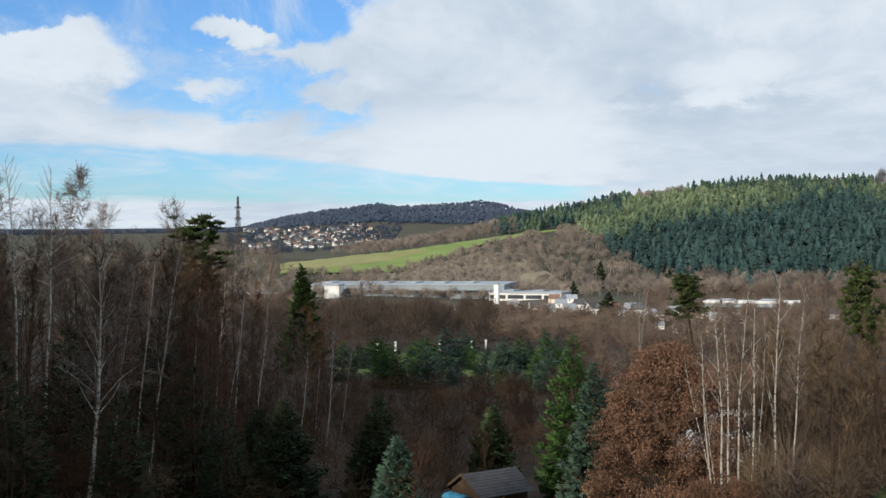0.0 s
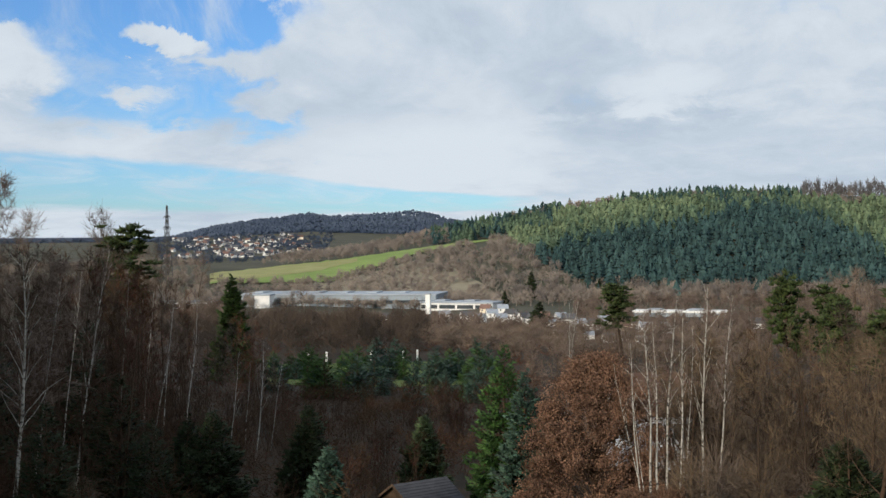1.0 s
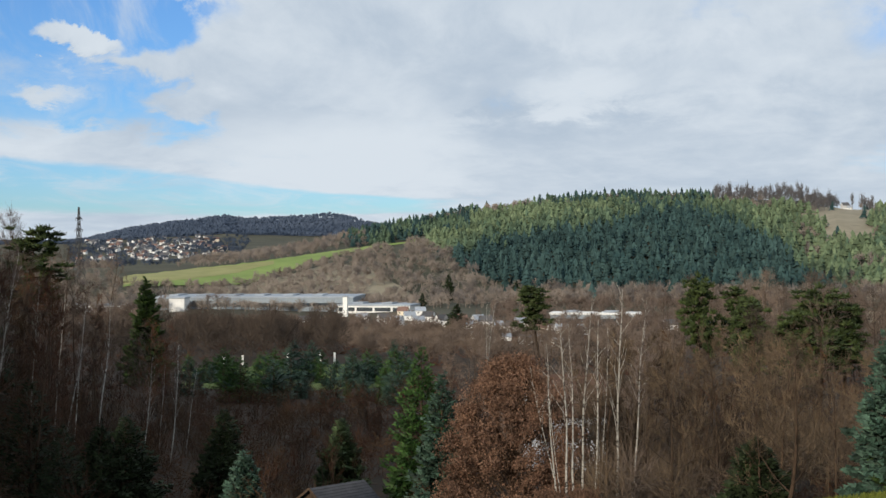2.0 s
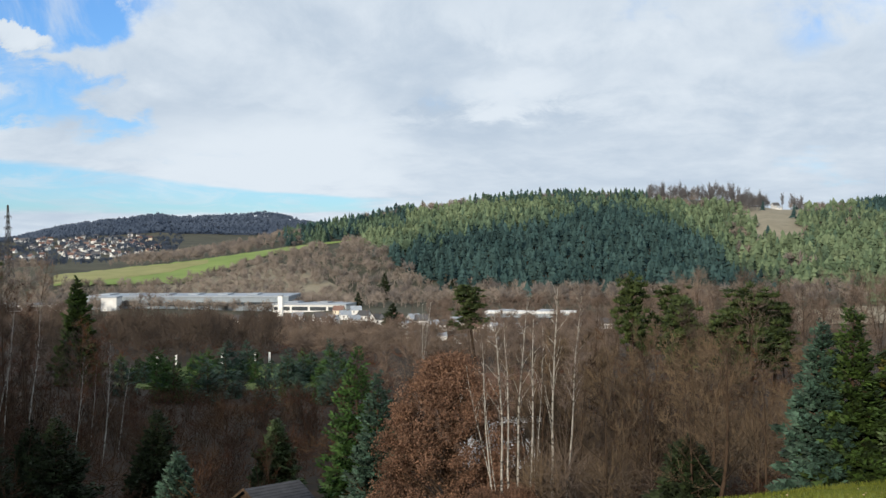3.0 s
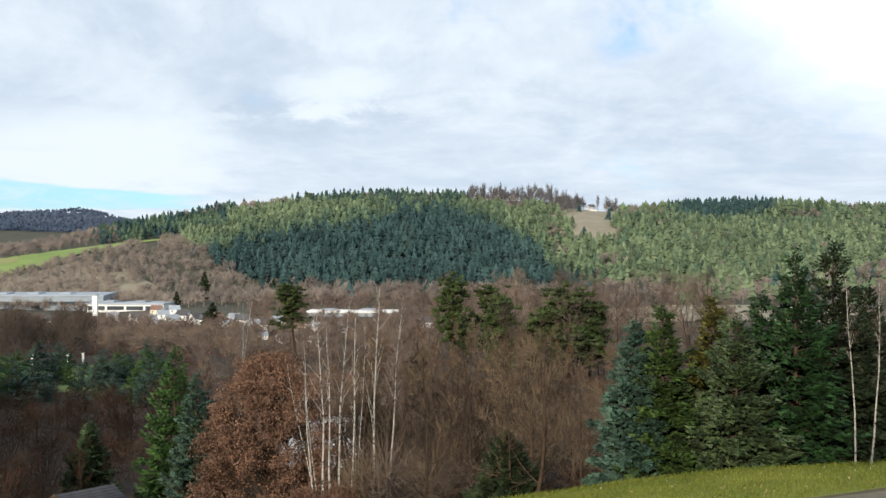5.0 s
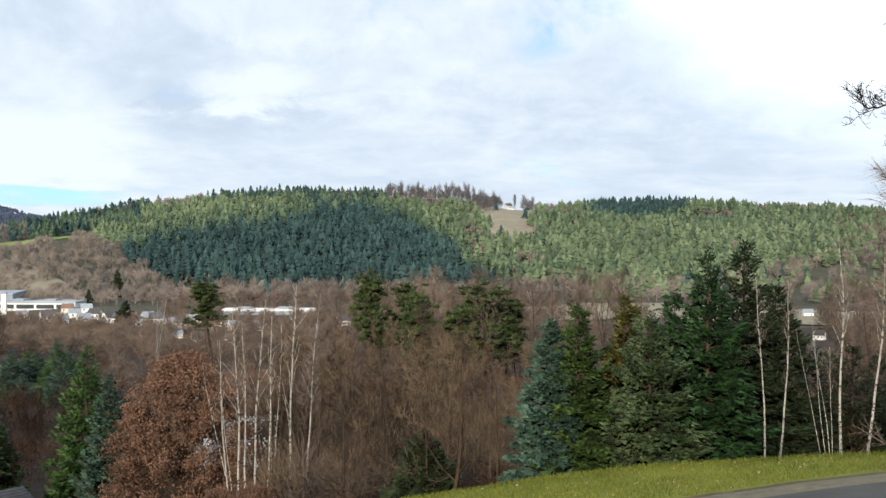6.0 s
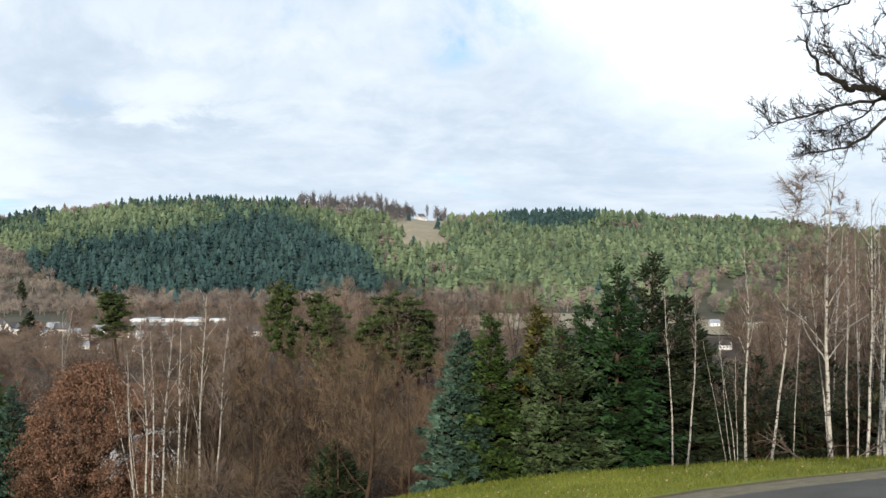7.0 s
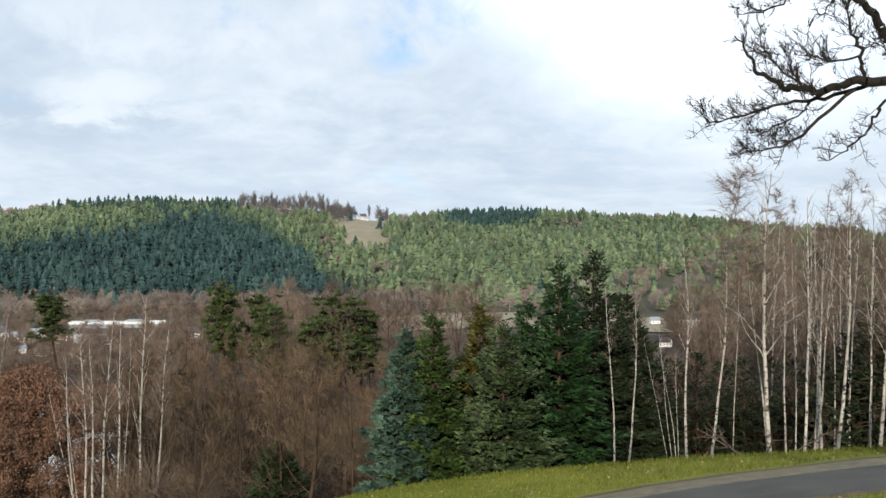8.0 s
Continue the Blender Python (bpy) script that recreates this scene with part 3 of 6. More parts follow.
def conifer(name, label, seed, height, radius, needles, whorls=26, per=8, sprays=16, droop=0.25, ragged=0.2, bare=0.03, group="", size=0.34, fat=0.24, flat=0.55):
    """A spruce or fir: a trunk and whorls of drooping branches set with flat sprays."""
    rng = np.random.default_rng(seed)
    wood = [[0, 0, -0.4, 0, 0, height * 0.5, height * 0.018, height * 0.011], [0, 0, height * 0.5, 0, 0, height * 0.99, height * 0.011, 0.01]]
    rows = []
    for i in range(whorls):
        k = bare + (1 - bare) * (i + 0.5 * rng.random()) / whorls
        swing = rng.normal() * 0.10
        arm = radius * ((1 - k) ** 0.80) * min(1.0, 0.80 + 1.6 * k) + 0.06
        lobe = rng.random() * 6.28
        n = max(3, int(per * (0.45 + 0.65 * (1 - k))))
        off = rng.random() * 6.28
        for j in range(n):
            a = off + 6.283 * j / n + rng.normal() * 0.18
            ln = arm * rng.uniform(1 - 1.6 * ragged, 1 + ragged) * (1 + 0.12 * math.sin(3 * a + lobe))
            out = np.array([math.cos(a), math.sin(a), 0])
            t = np.array([-out[1], out[0], 0])
            rise = 0.75 * k - droop + swing + rng.normal() * 0.10
            z = height * (k + rng.normal() * 0.65 / whorls)
            tip = np.array([0, 0, z]) + out * ln + np.array([0, 0, rise * ln])
            base = np.array([0, 0, z])
            wood.append([*base, *tip, 0.010 + 0.012 * (1 - k), 0.004])
            m = max(5, int(sprays * ln / radius) + 3)
            for s in range(m):
                f = 0.22 + 0.82 * ((s + rng.random()) / m) ** 0.62
                e = rng.uniform(-1, 1)
                wide = 0.34 * ln * (1.05 - f) + 0.07 * radius ** 0.5
                p = base + (tip - base) * f + np.array([0, 0, 0.16 * ln * f * f]) + t * (e * wide) + rng.normal(size=3) * [0.03, 0.03, 0.04 + 0.022 * radius]
                p[2] -= 0.30 * abs(e) * wide
                d = out * rng.uniform(0.5, 1.0) + t * (e * 0.8 + rng.normal() * 0.25) + np.array([0, 0, rng.uniform(-0.4, 0.5) + 0.4 * k])
                d /= np.linalg.norm(d)
                L = size * rng.uniform(0.5, 1.3) * (0.55 + 0.6 * (1 - k))
                rows.append([*p, *(p + d * L), L * fat])
    for i in range(6):
        a = i * 1.05
        rows.append([0, 0, height * 0.95, 0.12 * math.cos(a), 0.12 * math.sin(a), height * (0.98 + 0.004 * i), 0.03])
    root = tree_root(name, label, group=group)
    child("trunk", mesh_of("trunk", *tubes(wood, 4), M["bark"], True), root)
    child("crown", mesh_of("crown", *spikes(rows, flat), needles), root)
    return root


def pine_tree(name, label, seed, height, radius, clear=0.55, group=""):
    """A Scots pine: bare reddish stem and cushions of needles on crooked limbs."""
    rng = np.random.default_rng(seed)
    rows, pts = limb(rng, (0, 0, -0.4), (0.03, 0.02, 1), height + 0.2, height * 0.016, 0.03, 8, 0.03, 0.02)
    wood, need = rows, []
    for i in range(26):
        k = clear + (1 - clear) * (i + rng.random()) / 26
        p, d = along(pts, min(k, 1))
        rel = (k - clear) / (1 - clear)
        w = side_way(rng, d, radians(rng.uniform(55, 85)))
        ln = radius * (1.05 - 0.65 * rel) * rng.uniform(0.6, 1.15)
        r2, p2 = limb(rng, p, w, ln, 0.05, 0.015, 4, 0.12, 0.10)
        wood = wood + r2
        for j in range(7):
            q, e = along(p2, rng.uniform(0.35, 1.0))
            c = q + rng.normal(size=3) * 0.22 * radius * np.array([1, 1, 0.6])
            for _ in range(21):
                o = rng.normal(size=3)
                o /= np.linalg.norm(o)
                o[2] = abs(o[2]) * 0.8 + 0.1
                need.append([*(c + o * 0.1), *(c + o * rng.uniform(0.25, 0.6)), 0.09])
    root = tree_root(name, label, group=group)
    child("trunk", mesh_of("trunk", *tubes(wood, 5), M["bark"], True), root)
    child("crown", mesh_of("crown", *spikes(need), M["pine"]), root)
    return root


def leafy_oak(name, label, seed, height, spread_):
    """A dome of leaf clumps on low spreading limbs."""
    rng = np.random.default_rng(seed)
    rows, pts = limb(rng, (0, 0, -0.3), (0.02, 0.02, 1), height * 0.85, 0.15, 0.03, 8, 0.05, 0.02)
    wood, fine, P = list(rows), [], []
    for i in range(int(56 * spread_ ** 1.5)):
        k = rng.random() ** 0.8
        z = height * (0.06 + 0.92 * k)
        span_ = spread_ * math.sqrt(max(1 - k ** 1.9, 0.02)) * rng.uniform(0.62, 1.12)
        a = rng.random() * 6.283
        end = np.array([math.cos(a) * span_, math.sin(a) * span_, z + rng.normal() * 0.15])
        p, d = along(pts, min(max(k * 0.9 - 0.12, 0.06), 1))
        mid = (p + end) / 2 + np.array([0, 0, 0.12 * span_])
        wood += [[*p, *mid, 0.020, 0.014], [*mid, *end, 0.014, 0.006]]
        size = rng.uniform(0.25, 0.55)
        for _ in range(5):
            o = rng.normal(size=3) * size * 0.8
            fine.append([*(mid + (end - mid) * rng.uniform(0.4, 1)), *(end + o), 0.008])
        n = int(190 * size / 0.4)
        o = rng.normal(size=(n, 3)) * size * [0.50, 0.50, 0.36]
        P.append(end + o)
        P.append(mid + (end - mid) * rng.random((24, 1)) + rng.normal(size=(24, 3)) * 0.22)
    p = np.concatenate(P)
    p[:, 2] = np.maximum(p[:, 2], 0.05)
    root = tree_root(name, label)
    child("trunk", mesh_of("trunk", *tubes(wood, 5), M["bark"], True), root)
    child("crown", mesh_of("crown", *spikes(fine), M["twig_brown"]), root)
    child("foliage", mesh_of("foliage", *leaves(p, rng.normal(size=p.shape) + np.array([0, 0, -0.4]), 0.105, rng), M["oak_leaf"]), root, "russet withered leaves")
    return root


placed = {}


def put(kind, az, r, make, scale=1.0, turn=None, lean=(0, 0), sink=0.0, wide=1.0, aside=0.0):
    """The first of a kind is built, later ones are copies; each stands on the land at a bearing and distance.
    aside: degrees by which it leans to the right as seen from the viewpoint."""
    p = spot(az, r)
    spin = Euler((radians(lean[0]), radians(lean[1]), radians(turn if turn is not None else random.uniform(0, 360)))).to_matrix().to_4x4()
    tip = Matrix.Rotation(radians(aside), 4, Vector((math.sin(radians(az)), math.cos(radians(az)), 0)))
    m = Matrix.Translation((p.x, p.y, p.z - sink)) @ tip @ spin @ Matrix.Diagonal((scale * wide, scale * wide, scale, 1))
    if kind not in placed:
        placed[kind] = make()
        placed[kind].matrix_basis = m
        return placed[kind]
    src = placed[kind]
    ob = copy_thing(src, Matrix())
    ob.matrix_basis = m
    return ob

# ---------------------------------------------------------------- ground


def build_ground():
    azs = [a for a in range(-180, -26, 6)] + [a * 0.5 for a in range(-52, 112)] + [a for a in range(56, 181, 6)]
    azs[-1] = 180
    rs = [0.0, 3, 8, 14, 18, 22, 24, 26, 28, 29, 30, 31, 32, 33, 34, 35, 36, 36.7, 37.5, 38.5, 40, 43, 46, 50]
    while rs[-1] < 4300:
        rs.append(rs[-1] * 1.055)
    verts = [(0, 0, EYE - 1.6)]
    for r in rs[1:]:
        verts += [tuple(spot(a, r)) for a in azs[:-1]]
    n = len(azs) - 1
    faces, slot = [], []
    for j in range(len(rs) - 1):
        for i in range(n):
            k = (i + 1) % n
            if j == 0:
                faces.append((0, 1 + k, 1 + i))
            else:
                a, b = 1 + (j - 1) * n, 1 + j * n
                faces.append((a + i, a + k, b + k, b + i))
            r = rs[j + 1]
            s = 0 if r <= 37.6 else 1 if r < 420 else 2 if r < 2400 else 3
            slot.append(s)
    me = mesh_of("ground", verts, faces, [M["lawn"], M["litter"], M["forest_floor"], M["hazy_wood"]], True)
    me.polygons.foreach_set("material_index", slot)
    tagged(new("ground", me), "hilly ground from a lawn slope down to a wooded valley", "ground", kind="structure")


def drape(name, mat, label, edge_lo, edge_hi, az0, az1, lift, steps=60, rows=14, category="ground"):
    """A strip of land laid over the ground between two curves of distance over bearing."""
    verts, faces = [], []
    for i in range(steps + 1):
        az = az0 + (az1 - az0) * i / steps
        lo, hi = (float(np.interp(az, [p[0] for p in e], [p[1] for p in e])) for e in (edge_lo, edge_hi))
        wob = noise.noise(Vector((az * 3, lo * 0.01, 0))) * 0.012
        for j in range(rows + 1):
            r = lo * (1 + wob) + (hi - lo) * j / rows
            p = spot(az, r)
            verts.append((p.x, p.y, p.z + lift))
    for i in range(steps):
        for j in range(rows):
            a = i * (rows + 1) + j
            faces.append((a, a + rows + 1, a + rows + 2, a + 1))
    return tagged(new(name, mesh_of(name, verts, faces, mat, True)), label, category, kind="structure")


def ribbon(name, mat, label, line, half, lift, category="road", crown=0.03):
    """A road along a smoothed line of (x, y) points."""
    pts = [Vector(p) for p in line]
    for _ in range(3):
        pts = [pts[0]] + [q for a, b in zip(pts, pts[1:]) for q in (a * 0.75 + b * 0.25, a * 0.25 + b * 0.75)] + [pts[-1]]
    verts, faces, cols = [], [], 9
    for i, p in enumerate(pts):
        d = (pts[min(i + 1, len(pts) - 1)] - pts[max(i - 1, 0)]).normalized()
        nrm = Vector((-d.y, d.x))
        for j in range(cols):
            k = 2 * j / (cols - 1) - 1
            rag = noise.noise(Vector((p.x * 0.9, p.y * 0.9, j))) * (half - 1.5) * 0.3 if abs(k) == 1 else 0
            q = p + nrm * (half * k + rag)
            down = 0.06 if abs(k) == 1 else 0
            verts.append((q.x, q.y, ground_xy(q.x, q.y) + lift + crown * (1 - k * k) - down))
    for i in range(len(pts) - 1):
        for j in range(cols - 1):
            a = i * cols + j
            faces.append((a, a + 1, a + cols + 1, a + cols))
    return tagged(new(name, mesh_of(name, verts, faces, mat, True)), label, category, kind="structure")


build_ground()

ROAD = [(60, -8), (45, 6), (33, 15.5), (24.0, 20.9), (19.0, 22.6), (14, 22.6), (8, 20.5), (0, 16), (-12, 12), (-40, 8)]


def outward(by):
    """The line of the lane moved away from the viewpoint."""
    return [(x * (1 + by / math.hypot(x, y)), y * (1 + by / math.hypot(x, y))) for x, y in ROAD]


ribbon("verge", M["verge"], "bare brown soil along the road edge", outward(0.1), 3.3, 0.012, "verge")
ribbon("gravel_edge", M["gravel"], "pale gravel margin of the lane", outward(0.2), 2.45, 0.06, "verge")
ribbon("road", M["asphalt"], "narrow grey asphalt lane with wet sheen", outward(-0.5), 1.75, 0.085)
FIELD_LO = ((-7.6, 735), (-4, 740), (-2, 745), (-0.7, 795), (2.5, 905), (5.8, 985))
FIELD_HI = ((-7.6, 800), (-4, 870), (-0.7, 900), (2.5, 960), (5.8, 1000))
drape("field", M["field"], "bright green winter crop field on a slope", FIELD_LO, FIELD_HI, -7.6, 5.8, 0.8, 80, 12, "field")
drape("field_strip", M["stubble"], "paler yellow-green strip of the field", ((-7.6, 742), (-5, 770), (-3, 800), (-0.8, 860)),
      ((-7.6, 798), (-4, 866), (-0.8, 885)), -7.6, -0.8, 0.92, 60, 6, "field")
drape("dry_bank", M["pasture"], "pale brown grassy bank above the factory", ((-4, 640), (0, 636), (6, 640)), ((-4, 732), (-2, 738), (-0.7, 780), (2.0, 840), (4, 760), (6, 646)), -4, 6, 0.5, 30, 6, "meadow")
drape("pasture", M["pasture"], "pale dry pasture on the hilltop", ((23.4, 900), (24.3, 820), (26.6, 830)), ((23.4, 1060), (26.6, 1085)), 23.4, 26.9, 0.3, 24, 10, "meadow")
drape("valley_meadow", M["pasture"], "pale winter meadow in the valley", ((24.5, 440), (29, 430), (32, 440), (37, 430), (43, 400)), ((24.5, 500), (29, 545), (32, 540), (38, 520), (43, 480)), 24.5, 43, 0.5, 50, 10, "meadow")
drape("plantation_grass", M["rough_grass"], "grassy clearing of the fir plantation", ((-5.0, 158), (0, 150), (5, 158)), ((-5.0, 200), (5, 200)), -5.0, 5.0, 0.08, 30, 10, "meadow")

# ---------------------------------------------------------------- far woods


def far_conifers(name, label, mat, spots, rng, tall, wide, tiers=4, sides=7, blunt=0.8):
    """Conifers far off: each a stack of ragged skirts of branches that narrows to a tip."""
    p = np.asarray(spots, float)
    n = len(p)
    h, w = tall * rng.uniform(0.62, 1.25, n), wide * rng.uniform(0.75, 1.25, n)
    lean = rng.normal(size=(n, 2)) * 0.02 * h[:, None]
    a0 = rng.random(n) * 6.283
    rows = []
    for k in range(tiers):
        f = k / tiers
        z = h * (0.10 + 0.74 * f + rng.normal(size=n) * 0.025)
        r = w * (1.02 - f) ** blunt
        top = h if k == tiers - 1 else z + h * (0.30 - 0.03 * k)
        rows.append(np.stack([p[:, 0] + lean[:, 0] * f, p[:, 1] + lean[:, 1] * f, p[:, 2] + top], 1))
        for j in range(sides):
            a = a0 + k * 0.7 + 6.283 * j / sides + rng.normal(size=n) * 0.16
            rr = r * (1.16 if j % 2 else 0.74) * rng.uniform(0.8, 1.2, n)
            rows.append(np.stack([p[:, 0] + lean[:, 0] * f + np.cos(a) * rr, p[:, 1] + lean[:, 1] * f + np.sin(a) * rr, p[:, 2] + z + rng.normal(size=n) * 0.035 * h], 1))
    verts = np.stack(rows, 1).reshape(-1, 3)
    m = sides + 1
    tri = [(k * m + 1 + j, k * m + 1 + (j + 1) % sides, k * m) for k in range(tiers) for j in range(sides)]
    tri += [(k * m, (k + 1) * m, (k + 1) * m + 1) for k in range(tiers - 1)]
    faces = (np.array(tri)[None] + (np.arange(n) * m * tiers)[:, None, None]).reshape(-1, 3)
    tagged(new(name, mesh_of(name, verts, faces, mat)), label, "forest", kind="stuff")


def far_bare(name, label, mat, spots, rng, tall, wide, n=60, thick=0.11, limbs=6):
    """Leafless trees: a stem, limbs to the edge of the crown, twigs fanning out all round a rounded crown."""
    rows = []
    for p in spots:
        h, w = tall * rng.uniform(0.6, 1.2), wide * rng.uniform(0.7, 1.25)
        rows.append(np.array([[*(p - [0, 0, 0.5]), *(p + [0, 0, h * 0.85]), thick * 1.5]]))
        size = np.array([w, w, h * 0.44])
        c = p + np.array([0, 0, h * 0.54])
        o = rng.normal(size=(limbs, 3))
        o[:, 2] = np.abs(o[:, 2]) * 0.9 + 0.1
        o /= np.linalg.norm(o, axis=1, keepdims=True)
        a = p + np.array([0, 0, 1.0]) * h * rng.uniform(0.25, 0.6, (limbs, 1))
        b = c + o * size * 0.8
        rows.append(np.concatenate([a, b, np.full((limbs, 1), thick)], 1))
        t = rng.normal(size=(n, 3))
        t /= np.linalg.norm(t, axis=1, keepdims=True)
        e = c + t * size * rng.uniform(0.72, 1.06, (n, 1))
        q = c + t * size * rng.uniform(0.15, 0.6, (n, 1)) + rng.normal(size=(n, 3)) * size * 0.14 - [0, 0, 0.08 * h]
        rows.append(np.concatenate([q, e, np.full((n, 1), thick)], 1))
    tagged(new(name, mesh_of(name, *spikes(np.concatenate(rows)), mat)), label, "forest", kind="stuff")


def curve(x, *pts):
    return float(np.interp(x, [q[0] for q in pts], [q[1] for q in pts]))


def wood_kind(az, r, rng):
    """What grows on the far slopes at a bearing and distance."""
    e = math.degrees(math.atan2(ground_at(az, r) - EYE, r))
    j = rng.normal()
    clump = noise.noise(Vector((az * 0.9, e * 2.2, 4.0)))
    if -8 < az < 6.3:
        lo, hi = (curve(az, *q) for q in (FIELD_LO, FIELD_HI))
        if lo - 6 < r < hi + 4:
            return ""
        if r < lo:
            if r > 610 and clump > 0.30:
                return ""
            return ("low" if rng.random() < 0.7 else "bare") if az > -7 else "bare"
        if r > 1250:
            return ""
        if az + 0.6 * j > 3.2:
            return "dark" if clump + 0.2 * j > 0.12 else "mixed"
        return "bare" if az > -4.4 + 0.4 * j else ""
    if az < 0:
        return "bare" if r < 1150 and rng.random() < 0.42 else ""
    # leafless foot of the hill
    foot = curve(az, (6, 0.75), (7.3, 0.1), (8.5, -0.95), (10, -1.6), (14, -1.75), (20, -1.75), (23, -1.8), (25, -1.7), (27, -1.45), (29, -1.7), (36, -1.2), (38, -0.5), (42, 0.5), (44, 1.6), (46, 2.6), (50, 3.0))
    if e < foot + 0.10 * j:
        if az > 27.5 and e < foot - 0.55 and clump > 0.1:
            return ""
        return "dark" if rng.random() < 0.015 else "bare" if az < 29 or rng.random() < 0.75 else "light"
    # dry pasture round the hilltop farm, and the brown thicket below it
    if 22.6 + 0.2 * j < az < 24.4 and 1.50 < e < 1.80:
        return ""
    if 24.3 + 0.12 * j < az < 26.3 + 0.12 * j and 0.55 + 0.1 * j < e < 1.95:
        return "dark" if rng.random() < 0.03 else ""
    if 23.2 + 0.3 * j < az < 24.5 and 0.6 < e < 1.45:
        return "low" if clump + 0.3 * j < 0.1 else "light"
    if az < 26.5:
        crest = curve(az, (3, 1.3), (8.3, 1.75), (10.9, 2.1), (14, 2.3), (20, 2.3), (23, 2.2), (24, 1.85), (27, 1.6))
        if e > crest + 0.05 * j:
            if 24.7 < az < 25.8 and e > 1.7 and r < 1100:
                return ""
            if az > 19.6:
                return "ridge" if rng.random() < 0.7 else "bare"
            return "bare" if (8.8 < az < 11.6 and j < 1) or rng.random() < 0.34 else "mixed" if j > 0 else "dark"
        if az < 8.4 and e > 0.9:
            return "dark" if clump + 0.25 * j > 0.15 else "mixed"
        # rim: upper edge of the cloud shadow, laid out by tree colour
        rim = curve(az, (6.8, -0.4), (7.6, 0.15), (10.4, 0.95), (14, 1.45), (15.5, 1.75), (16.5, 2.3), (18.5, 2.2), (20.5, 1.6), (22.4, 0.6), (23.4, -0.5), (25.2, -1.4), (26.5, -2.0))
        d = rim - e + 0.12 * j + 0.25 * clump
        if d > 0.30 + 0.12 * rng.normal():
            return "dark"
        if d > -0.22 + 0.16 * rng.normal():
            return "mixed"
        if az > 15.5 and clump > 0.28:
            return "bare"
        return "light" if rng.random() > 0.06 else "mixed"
    if 29.0 + 0.25 * j < az < 33.4 + 0.4 * j and e > curve(az, (29, 1.7), (31, 1.35), (33.4, 1.75)) + 0.06 * j:
        return "dark"
    if e > 1.45 and clump > 0.22:
        return "bare"
    k = rng.random()
    return "bare" if k < 0.04 + 0.25 * (az > 40) + 0.5 * (e > 1.6 and az < 29) else "mixed" if k < 0.2 + 0.25 * (e > 1.1) else "light"


